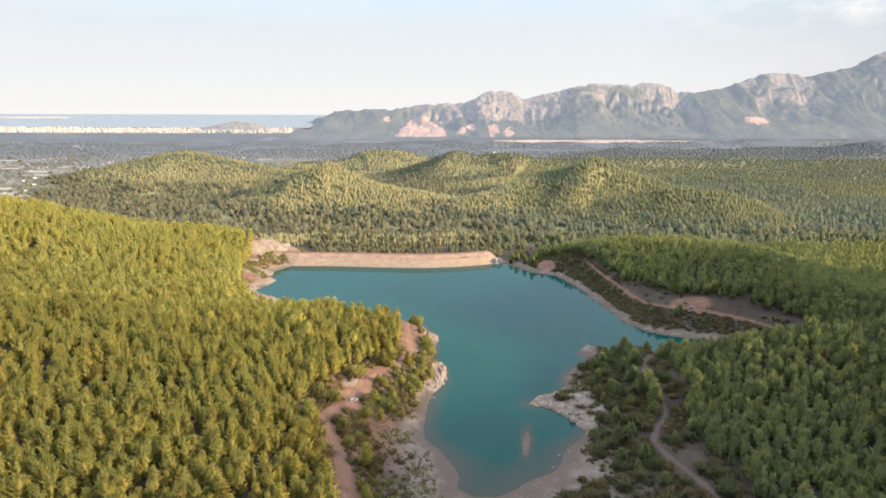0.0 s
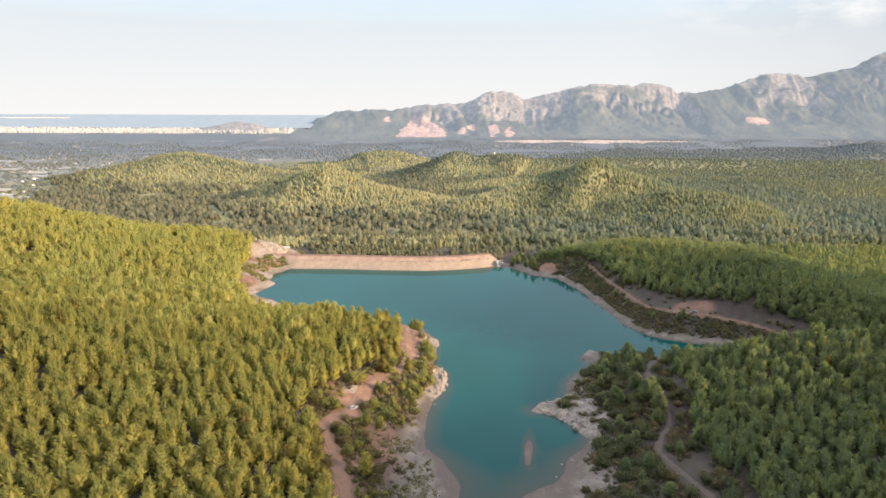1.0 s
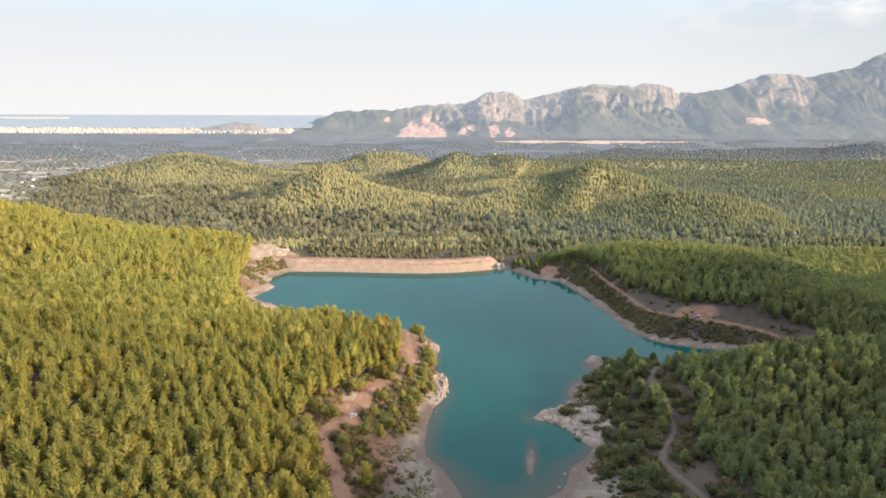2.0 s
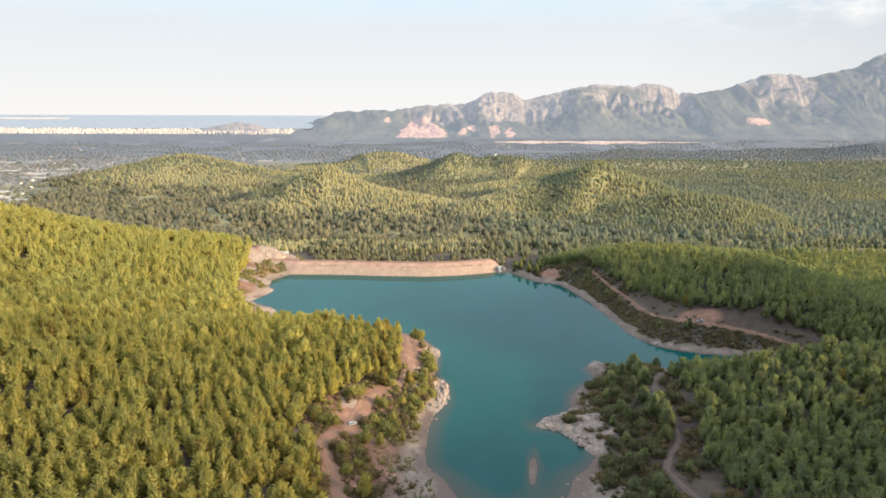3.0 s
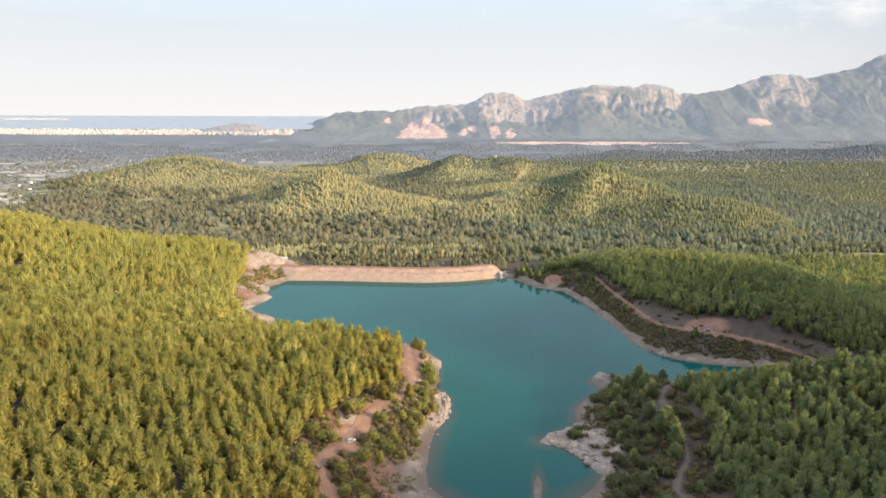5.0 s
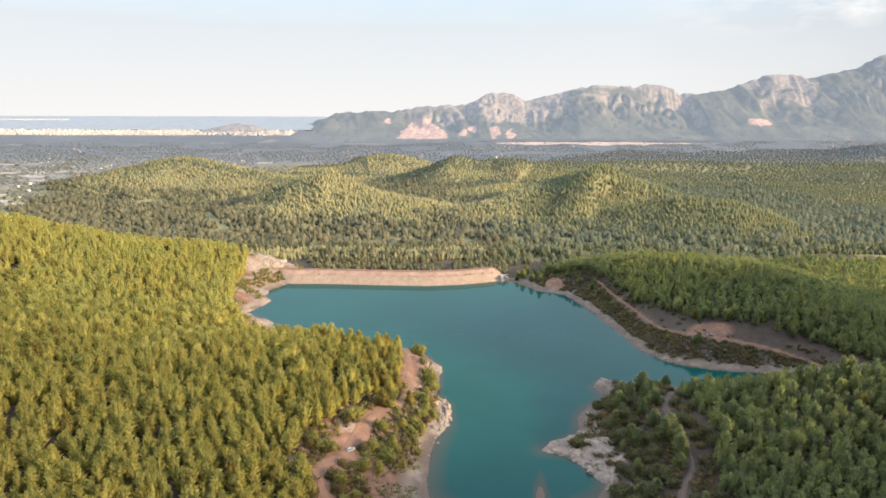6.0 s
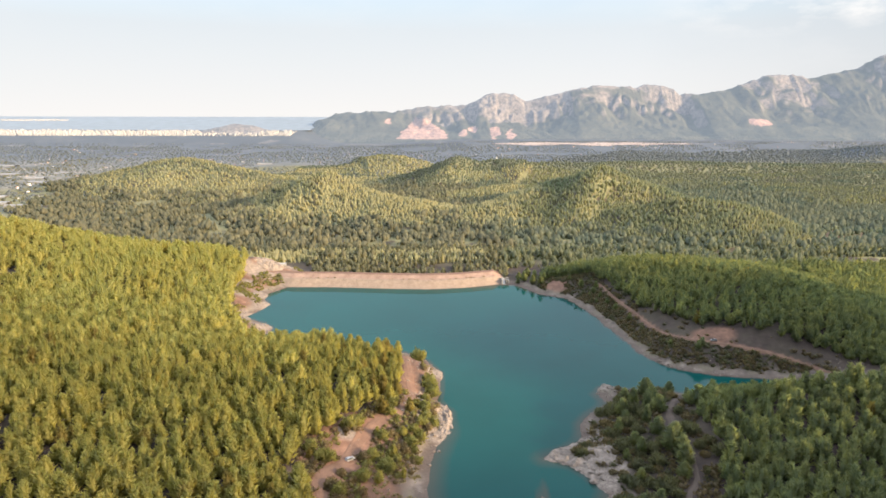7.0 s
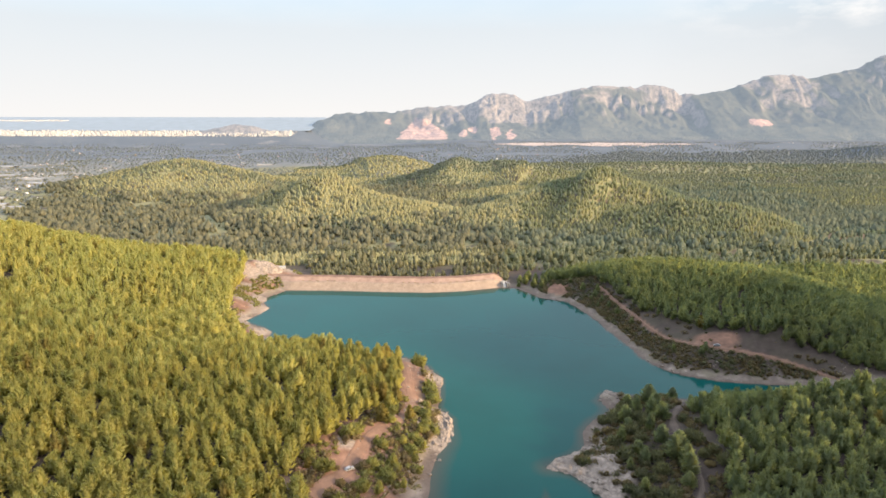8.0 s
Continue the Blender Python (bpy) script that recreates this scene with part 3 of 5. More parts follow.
def mountain_material():
    """Pale limestone on the cliffs, thin scrub on the slopes; a bluish emission stands in for haze on this far
    backdrop.
    """
    m, n, l, s = material("hazy_limestone_mountain")
    geo = n.new("ShaderNodeNewGeometry")
    xyz = n.new("ShaderNodeSeparateXYZ")
    l.new(geo.outputs["Normal"], xyz.inputs[0])
    big, fine = noise_of(n, l, 130, 6, 0.65), noise_of(n, l, 26, 6, 0.7)
    rock = ramp_of(n, l, fine, (0.32, 0.04, 0.037, 0.036), (0.66, 0.155, 0.132, 0.117))
    scrub = ramp_of(n, l, big, (0.3, 0.022, 0.025, 0.022), (0.7, 0.056, 0.054, 0.041))
    steep = n.new("ShaderNodeMath")
    steep.operation = "MULTIPLY_ADD"
    steep.inputs[1].default_value, steep.inputs[2].default_value = 0.42, -0.21
    l.new(fine, steep.inputs[0])
    level = n.new("ShaderNodeMath")
    level.operation = "ADD"
    l.new(xyz.outputs["Z"], level.inputs[0])
    l.new(steep.outputs[0], level.inputs[1])
    crag = n.new("ShaderNodeAttribute")
    crag.attribute_name = "crag"
    slope = blend_of(n, l, span_of(n, l, level.outputs[0], 0.45, 0.62), rock, scrub)
    tone = blend_of(n, l, crag.outputs["Fac"], slope, rock)
    cut = n.new("ShaderNodeAttribute")
    cut.attribute_name = "quarry"
    tone = blend_of(n, l, cut.outputs["Fac"], tone, ramp_of(n, l, fine, (0.32, 0.1, 0.062, 0.05), (0.68, 0.26, 0.17, 0.135)))
    l.new(tone, s.inputs["Base Color"])
    s.inputs["Roughness"].default_value = 1.0
    s.inputs["Specular IOR Level"].default_value = 0.0
    # Bluish glow put in for haze; the rock itself gives no light.
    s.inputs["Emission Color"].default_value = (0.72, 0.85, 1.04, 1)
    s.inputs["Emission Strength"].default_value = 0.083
    bump_of(n, l, s, fine, 0.9, 11)
    return m


def build_mountains():
    crest = np.array(CREST_WEST + CREST_EAST, float)
    xs, ys = np.arange(-1280, 4290, 9.0), np.arange(3700, 4760, 10.0)
    x, y = np.meshgrid(xs, ys)
    top = np.interp(x, crest[:, 0], crest[:, 1]) + 60
    wx = x + 110 * rough(x, y, 420, 40, 2)
    ridge = 4640 + 70 * rough(x, 0 * y, 700, 47, 2)
    d = (ridge - y) / (560 + 0.5 * top)
    # spurs and gullies that run down from the crest
    spurs = np.zeros(x.shape)
    for k, (size, gain) in enumerate(((430, 0.5), (200, 0.3), (95, 0.14), (44, 0.08))):
        spurs += gain * (1 - np.abs(rough(wx + 0.25 * y, y * 0.4, size, 41 + k, 1)) / 0.3)
    cliff = np.interp(x, [-420, -250, 180, 230, 320, 820, 880, 960, 1250, 1330, 1700, 1760, 2050, 2180, 2500, 2700, 2900, 3050, 3300, 3400], [0, 0.8, 0.8, 0.5, 1, 1, 0.45, 0.75, 0.8, 1, 1, 0.1, 0.1, 0.75, 0.75, 0.25, 0.3, 0.7, 0.7, 0.2])
    cliff = np.clip(cliff * (1 + 0.5 * rough(x, y, 160, 46, 2)), 0, 1)
    flutes = np.zeros(x.shape)
    for k, (size, gain) in enumerate(((190, 0.5), (80, 0.26), (36, 0.2))):
        flutes += gain * (1 - np.abs(rough(wx + 0.5 * y * (k < 2), y * (0.3 + 0.25 * k), size, 61 + k, 1)) / 0.3)
    d = d + 0.1 * spurs * np.clip(d * 6, 0, 1) + 0.17 * cliff * flutes * np.clip(d * 9, 0, 1) * np.clip((0.6 - d) * 4, 0, 1)
    steep = np.interp(d, [-0.6, -0.3, 0.0, 0.05, 0.2, 0.27, 0.42, 0.60, 0.8, 1.0, 1.3], [0.2, 0.6, 1.0, 0.95, 0.68, 0.47, 0.33, 0.2, 0.09, 0.0, -0.1])
    easy = np.interp(d, [-0.6, 0.0, 0.3, 0.6, 1.0, 1.3], [0.2, 1.0, 0.62, 0.27, 0.0, -0.1])
    prof = cliff * steep + (1 - cliff) * easy
    carve = 0.62 * np.clip(d * 3.5, 0, 1) * np.clip((1.05 - d) * 2.5, 0, 1)
    z = -60 + top * prof * (1 + carve * spurs) + 7 * rough(x, y, 60, 49, 3) * np.clip(d * 5, 0, 1) * (prof > 0.02)
    z = z + (8 - 24 * np.abs(rough(x, y * 0.6, 75, 52, 2))) * np.clip(1 - np.abs(d) * 4, 0, 1) * np.clip(top / 250, 0, 1)
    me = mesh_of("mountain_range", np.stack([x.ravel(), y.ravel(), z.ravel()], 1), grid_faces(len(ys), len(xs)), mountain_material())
    x, y, z = x.ravel(), y.ravel(), z.ravel()
    ragged = 26 * rough(x, z * 2, 45, 55, 4)
    pit = ((x + ragged > -300 + np.clip(z, 0, 200) * 0.9) & (x + ragged < 20 - np.clip(z - 10, 0, 200) * 1.6) & (z > -20) & (z + ragged * 0.6 < 108))
    pit |= (np.hypot((x - 2065) / 75, (z - 88) / 26) + ragged / 60 < 1) & (y < 4500)
    for qx, qz, qr in ((120, 15, 26), (185, 28, 24), (330, 18, 30), (425, 14, 26), (-390, 88, 20)):
        pit |= np.hypot((x - qx) / qr, (z - qz) / (qr * 0.9)) + ragged / 24 < 1
    attribute(me, "quarry", pit * 1.0)
    attribute(me, "crag", np.clip((0.29 - d.ravel() + 0.24 * rough(x, y + z, 90, 57, 3) - 0.42 * (1 - cliff.ravel())) / 0.1, 0, 0.95) * np.clip((top.ravel() - 200) / 60, 0, 1))
    return tagged(new("mountain_range", me), "hazy limestone mountains with pink quarry cuts at their foot", "mountain", kind="structure")


build_mountains()


def build_headland():
    xs, ys = np.linspace(-1640, -1130, 60), np.linspace(4120, 4420, 30)
    x, y = np.meshgrid(xs, ys)
    top = np.interp(x, [-1640, -1540, -1440, -1390, -1330, -1230, -1130], [-5, 30, 54, 60, 56, 34, -5])
    z = land(x, y) - 8 + np.maximum(top, 0) * np.exp(-((y - 4270) / 70) ** 2) + 11 * rough(x, y, 55, 61, 3)
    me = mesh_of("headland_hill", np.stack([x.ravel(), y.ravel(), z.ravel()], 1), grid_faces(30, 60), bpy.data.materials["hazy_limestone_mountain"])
    attribute(me, "quarry", np.zeros(x.size))
    attribute(me, "crag", np.full(x.size, 0.75))
    return tagged(new("headland_hill", me), "low bare rocky hill between the town and the sea", "hill", kind="structure")


build_headland()

def build_riverbed():
    """A long pale bed of gravel and works at the mountains' foot."""
    u, v = np.meshgrid(np.linspace(230, 1420, 90), np.linspace(0, 1, 5))
    y = 3570 + 40 * rough(u, 0 * u, 200, 63, 2) + (v - 0.5) * 210 * (0.62 + 0.8 * rough(u, v, 110, 65, 2)) * np.clip(np.minimum(u - 230, 1420 - u) / 250, 0.1, 1)
    z = land(u, y) + 1.2
    me = mesh_of("gravel_riverbed", np.stack([u.ravel(), y.ravel(), z.ravel()], 1), grid_faces(5, 90), RIVERBED)
    return tagged(new("gravel_riverbed", me), "pale pink gravel bed at the mountains' foot", "gravel", kind="structure")


RIVERBED = mottled("riverbed_gravel", (0.20, 0.165, 0.15), (0.34, 0.27, 0.235), 60, 0.95, 0.3, 0.4)
build_riverbed()

# ---- the dam ----
def build_dam():
    line = np.array([(-164, 560), (-147, 555)] + SHORE_DAM[::-1][:6] + [(42, 560), (52, 565)], float)
    steps = np.linspace(0, len(line) - 1, 90)
    px, py = np.interp(steps, np.arange(len(line)), line[:, 0]), np.interp(steps, np.arange(len(line)), line[:, 1])
    dam = thing("dam", "long low embankment dam faced with pale stone, red earth crest", "dam", kind="structure")
    for name, section, mat, label in (
        ("upstream_face", [(-8, -3.2), (-1, -0.3), (0, 0.15), (2, 1.5), (4, 2.9), (6.5, 4.9), (7.5, 5.6), (8.5, 5.7)], RIPRAP, "pale pinkish riprap slope"),
        ("berm", [(8.4, 5.72), (9.8, 5.85), (12.6, 7.9), (14, 8.4)], BERM, "reddish earth berm with dry tufts"),
        ("crest_road", [(13.9, 8.42), (15, 8.55), (19.5, 8.55), (21, 8.35)], TRACK, "dirt road along the crest"),
        ("downstream_slope", [(20.9, 8.37), (27, 6), (62, -17)], BERM, "overgrown downstream slope"),
    ):
        off, hi = np.array(section, float).T
        x, y = np.repeat(px[:, None], len(off), 1), py[:, None] + off[None, :]
        ends = np.clip(np.minimum(steps + 0.6, (len(line) - 1.0 - steps) / 1.6 + 0.35), 0, 1)[:, None]
        z = np.where(hi > 0, hi * ends, hi + (1 - ends) * 1.0) + 0.18 * rough(x, y, 3, 71, 2) * (np.abs(hi) > 0.4)
        part(name, mesh_of(name, np.stack([x.ravel(), y.ravel(), z.ravel()], 1), grid_faces(len(px), len(off)), mat, False), None, dam, label)
    return dam


build_dam()


# ---- trees ----
rng = np.random.default_rng(7)
def aimed(way):
    """Three axes at right angles whose third is way."""
    way = way / np.linalg.norm(way)
    side = np.cross(way, (0.31, 0.87, 0.38))
    side /= np.linalg.norm(side)
    return np.stack([side, np.cross(way, side), way], 1)


def joined(pieces):
    v, f, k = [], [], 0
    for pv, pf in pieces:
        v.append(pv)
        f.append(np.asarray(pf) + k)
        k += len(pv)
    return np.concatenate(v), np.concatenate(f)


def envelope(t):
    """How far a pine's crown reaches out at a height from 0 to 1."""
    return max(0.0, 1 - ((t - 0.24) / 0.8) ** 1.3) ** 0.88 if t > 0.24 else 0.8 + 0.2 * t / 0.24


def crown_core(tall, wide, low, sides, rings, lean, r, core=0.78):
    """The body of a crown: a lumpy tapering hull."""
    v, f = [], []
    for k in range(rings):
        t = low + (0.93 - low) * k / (rings - 1)
        rad = wide * envelope(t) * core
        for i in range(sides):
            a = (i + 0.5 * (k % 2)) * 2 * math.pi / sides
            q = rad * r.uniform(0.65, 1.15)
            v.append((math.cos(a) * q + lean[0] * t, math.sin(a) * q + lean[1] * t, tall * (t + r.uniform(-0.025, 0.025))))
    for k in range(rings - 1):
        for i in range(sides):
            j = (i + 1) % sides
            a, b, c, d = k * sides + i, k * sides + j, (k + 1) * sides + j, (k + 1) * sides + i
            f += [(a, b, c), (a, c, d)]
    v.append((lean[0], lean[1], tall * 1.0))
    top = (rings - 1) * sides
    f += [(top + i, top + (i + 1) % sides, len(v) - 1) for i in range(sides)]
    return np.array(v), np.array(f)


def spray(at, way, long, wide, r):
    """A spray of needles: three narrow blades that part towards their tips."""
    axes = aimed(np.asarray(way, float))
    v, turn = [], r.uniform(0, 6.28)
    for k in range(3):
        a = turn + k * 2.09
        c, s = math.cos(a), math.sin(a)
        v += [(-s * wide * 0.6, c * wide * 0.6, -0.15 * long), (s * wide * 0.6, -c * wide * 0.6, -0.15 * long), (c * wide * 0.75, s * wide * 0.75, long * r.uniform(0.75, 1.1))]
    return np.array(v) @ axes.T + at, np.arange(9).reshape(3, 3)


def pine_crown(seed, tufts, tall=9.0, wide=2.1, low=0.08, sides=7, rings=6):
    """A tapering crown of upturned needle sprays round a lumpy hull."""
    r = np.random.default_rng(seed)
    lean = r.uniform(-0.3, 0.3, 2)
    wide = wide * r.uniform(0.88, 1.14)
    grow = 1.12 * (90 / tufts) ** 0.4
    pieces = [crown_core(tall, wide, low, sides, rings, lean, r, 0.55)]
    for i in range(tufts):
        t = low + (0.93 - low) * (i + r.uniform(0, 0.9)) / tufts
        env = envelope(t)
        a = i * 2.39996 + r.uniform(-0.5, 0.5)
        rad = wide * env * r.uniform(0.45, 0.9)
        out = np.array((math.cos(a), math.sin(a), 0.0))
        up = r.uniform(0.45, 1.25) + 1.6 * max(0, t - 0.4)
        size = r.uniform(0.7, 1.3) * (0.6 + 0.4 * env) * grow
        at = out * rad + (lean[0] * t, lean[1] * t, tall * t)
        pieces.append(spray(at, out + (0, 0, up), 1.35 * size, 0.5 * size, r))
    pieces.append(spray((lean[0], lean[1], tall * 0.93), (0.05, 0, 1), 1.3, 0.4, r))
    return joined(pieces)


def round_crown(seed, tufts, tall=4.0, wide=2.2):
    """A bush or broadleaf crown: an uneven dome with leafy twigs standing out all round."""
    r = np.random.default_rng(seed)
    sides = 6 if tufts else 4
    lean = r.uniform(-0.15, 0.15, 2) * wide
    v, f = [], []
    for k, (t, rad) in enumerate(((0.06, 0.8), (0.42, 1.0), (0.8, 0.66))):
        for i in range(sides):
            a = (i + 0.5 * (k % 2)) * 2 * math.pi / sides
            q = wide * rad * r.uniform(0.6, 1.05) * (0.72 if tufts else 1)
            v.append((math.cos(a) * q + lean[0] * t, math.sin(a) * q + lean[1] * t, tall * t * r.uniform(0.8, 1.08) * (0.85 if tufts else 1)))
    for k in range(2):
        for i in range(sides):
            j = (i + 1) % sides
            a, b, c, d = k * sides + i, k * sides + j, (k + 1) * sides + j, (k + 1) * sides + i
            f += [(a, b, c), (a, c, d)]
    v.append((lean[0], lean[1], tall * 0.98))
    f += [(2 * sides + i, 2 * sides + (i + 1) % sides, 3 * sides) for i in range(sides)]
    pieces = [(np.array(v), np.array(f))]
    for i in range(tufts):
        t = (i + 0.5) / tufts
        a, zc = i * 2.39996, 1 - 1.15 * t
        flat = math.sqrt(max(0.05, 1 - zc * zc))
        d = np.array((math.cos(a) * flat, math.sin(a) * flat, zc))
        k = r.uniform(0.62, 1.0)
        at = d * (wide * k, wide * k, tall * 0.7 * k) + (lean[0] * 0.5, lean[1] * 0.5, tall * 0.24)
        size = wide * 0.42 * r.uniform(0.6, 1.4)
        pieces.append(spray(at, d + r.uniform(-0.5, 0.5, 3) + (0, 0, 0.5), size * 1.3, size * 0.62, r))
    return joined(pieces)


def trunk_mesh(tall, thick, sides=5):
    a = np.arange(sides) * 2 * math.pi / sides
    ring = np.stack([np.cos(a), np.sin(a)], 1)
    v = np.concatenate([np.c_[ring * thick * 1.25, np.full(sides, -0.8)], np.c_[ring * thick * 0.8, np.full(sides, tall * 0.45)], [[0, 0, tall]]])
    f = []
    for i in range(sides):
        j = (i + 1) % sides
        f += [(i, j, sides + j), (i, sides + j, sides + i), (sides + i, sides + j, 2 * sides)]
    return v, np.array(f)


def soft_normals(v, f, keep=0.3):
    """Normals that mostly follow the whole crown's roundness, as a mass of fine needles shades."""
    n = np.zeros(v.shape)
    face = np.cross(v[f[:, 1]] - v[f[:, 0]], v[f[:, 2]] - v[f[:, 0]])
    for k in range(3):
        np.add.at(n, f[:, k], face)
    n /= np.linalg.norm(n, axis=1)[:, None] + 1e-9
    low, high = v[:, 2].min(), v[:, 2].max()
    wide = np.abs(v[:, :2]).max()
    d = np.stack([v[:, 0] / wide, v[:, 1] / wide, 1.1 * (v[:, 2] - low - 0.35 * (high - low)) / (high - low)], 1)
    d /= np.linalg.norm(d, axis=1)[:, None] + 1e-9
    if len(v) < 30:
        keep, d = 0.15, d + (0, 0, 0.7)
    n = keep * n + (1 - keep) * d
    return n / (np.linalg.norm(n, axis=1)[:, None] + 1e-9)


def crown_depth(v):
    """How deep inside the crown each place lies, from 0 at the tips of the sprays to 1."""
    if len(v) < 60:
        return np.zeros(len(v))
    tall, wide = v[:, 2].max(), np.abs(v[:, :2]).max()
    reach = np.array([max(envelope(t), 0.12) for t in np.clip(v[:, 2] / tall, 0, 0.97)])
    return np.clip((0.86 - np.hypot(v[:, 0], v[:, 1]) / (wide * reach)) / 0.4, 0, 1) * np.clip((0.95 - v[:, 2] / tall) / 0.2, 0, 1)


def plot(x0, x1, y0, y1, step, seed):
    """Places on a shaken grid, kept within the wedge of land that the camera sees."""
    r = np.random.default_rng(seed)
    gx, gy = np.meshgrid(np.arange(x0, x1, step), np.arange(y0, y1, step * 0.9))
    gx[1::2] += step / 2
    x = (gx + r.uniform(-0.45, 0.45, gx.shape) * step).ravel()
    y = (gy + r.uniform(-0.45, 0.45, gy.shape) * step).ravel()
    keep = (x > -0.73 * y - 12) & (x < 0.73 * y + 40)
    return x[keep], y[keep]


def spread_trees(protos, x, y, z, size, seed, spread=1.0):
    """Many trees as one array of places and faces."""
    r = np.random.default_rng(seed)
    which = r.integers(0, len(protos), len(x))
    vs, fs, ns, inset, k = [], [], [], [], 0
    for p, (pv, pf) in enumerate(protos):
        sel = np.nonzero(which == p)[0]
        if not len(sel):
            continue
        a = r.uniform(0, 2 * math.pi, len(sel))
        s = size[sel]
        squeeze = r.uniform(0.85, 1.15, len(sel)) * spread
        ca, sa = np.cos(a)[:, None], np.sin(a)[:, None]
        wx, wy = pv[None, :, 0] * (s * squeeze)[:, None], pv[None, :, 1] * (s * squeeze)[:, None]
        v = np.stack([wx * ca - wy * sa + x[sel][:, None], wx * sa + wy * ca + y[sel][:, None], pv[None, :, 2] * s[:, None] + z[sel][:, None]], 2)
        pn = soft_normals(pv, pf)
        ns.append(np.stack([pn[None, :, 0] * ca - pn[None, :, 1] * sa, pn[None, :, 0] * sa + pn[None, :, 1] * ca, np.broadcast_to(pn[None, :, 2], v.shape[:2])], 2).reshape(-1, 3))
        vs.append(v.reshape(-1, 3))
        inset.append(np.tile(crown_depth(pv), len(sel)))
        fs.append((pf[None] + (np.arange(len(sel)) * len(pv))[:, None, None] + k).reshape(-1, 3))
        k += v.shape[0] * v.shape[1]
    return np.concatenate(vs), np.concatenate(fs), np.concatenate(ns), np.concatenate(inset)


def forest(name, label, protos, mat, x, y, size, seed, spread=1.0):
    v, f, shape, inset = spread_trees(protos, x, y, land(x, y), size, seed, spread)
    me = mesh_of(name, v, f, mat, True, shape)
    attribute(me, "inner", inset)
    return thing(name, label, "forest", kind="stuff", data=me)


def lake_gap(x, y):
    gap = np.full(x.shape, 400.0)
    near = (x > -420) & (x < 620) & (y > 40) & (y < 700)
    gap[near] = shore_gap(x[near], y[near])
    return gap


TRACKS = (TRACK_WEST, TRACK_EAST, TRACK_NORTH)
NEAR = [joined([pine_crown(s, 48, sides=5, rings=4), trunk_mesh(7.4, 0.16, 3)]) for s in range(9)]
MID = [pine_crown(20 + s, 19, wide=2.0, sides=5, rings=3) for s in range(6)]
HILL = [crown_core(7.8, 2.45, 0.05, 4, 3, q.uniform(-0.4, 0.4, 2), q) for q in map(np.random.default_rng, range(40, 48))]
FAR = [crown_core(6.4, 2.8, 0.05, 4, 2, q.uniform(-0.4, 0.4, 2), q) for q in map(np.random.default_rng, range(50, 58))]
x, y = plot(-420, 40, 165, 640, 4.6, 11)
x2, y2 = plot(40, 420, 165, 640, 4.1, 12)
x, y = np.r_[x, x2], np.r_[y, y2]
gap = lake_gap(x, y)
wood = (gap > 9) & ~open_ground(x, y) & (land(x, y) > 2.5) & (rough(x, y, 13, 81, 2) > np.where(x < 40, -0.52, -0.85))
wood &= ~((y > 575 + 12 * rough(x, y, 30, 83, 2)) & (x > -200) & (x < 46))
wood &= ~((y > 535) & (x > -168) & (x < 46) & (y < 620))
wood &= np.hypot(x + 372, (y - 547) * 0.6) > 8
for t in TRACKS:
    wood &= line_gap(x, y, t) > (3.6 if t is TRACK_WEST else 5)
x, y = x[wood], y[wood]
size = 0.98 * np.clip(1 + 0.18 * rng.standard_normal(len(x)) + 0.14 * rough(x, y, 40, 85, 2), 0.55, 1.4)
spit = (x > -62) & (x < 20) & (y > 312) & (y < 400)
first = y < 405
close = (x > -118) & (x < 20) & (y < 186) & first
size[x > 40] *= 0.87
# the lighter needles come in towards the ridge, standing for sunlight
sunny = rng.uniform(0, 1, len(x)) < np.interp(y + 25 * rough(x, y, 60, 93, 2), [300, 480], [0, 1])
dying = (rough(x, y, 16, 87, 2) + 0.5 * rng.standard_normal(len(x))) > np.where(x < 40, 1.15, 1.5)
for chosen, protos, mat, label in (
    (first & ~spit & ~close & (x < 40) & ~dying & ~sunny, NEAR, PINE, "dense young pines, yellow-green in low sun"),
    (first & ~spit & ~close & (x < 40) & ~dying & sunny, NEAR, PINE_LIT, "young pines among the others, needles painted lighter for sun"),
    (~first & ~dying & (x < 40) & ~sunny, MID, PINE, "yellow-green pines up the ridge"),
    (first & (x >= 40) & ~dying, NEAR, PINE_SHADED, "dense pines on a shaded slope, needles painted darker for the shade"),
    (~first & ~dying & (x < 40) & sunny, MID, PINE_LIT, "pines on the ridge above the lake, needles painted lighter for sun and haze"),
    (~first & ~dying & (x >= 40), MID, PINE_SHADED, "pines over the far bank, needles painted darker for shade"),
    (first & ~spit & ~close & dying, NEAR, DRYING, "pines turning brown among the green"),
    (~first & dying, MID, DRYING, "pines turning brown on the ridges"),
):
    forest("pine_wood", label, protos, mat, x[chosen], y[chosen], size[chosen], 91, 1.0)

def crown_of(seed, mat, tufts=84):
    v, f = pine_crown(seed, tufts)
    me = mesh_of("crown", v, f, mat, True, soft_normals(v, f))
    attribute(me, "inner", crown_depth(v))
    return me


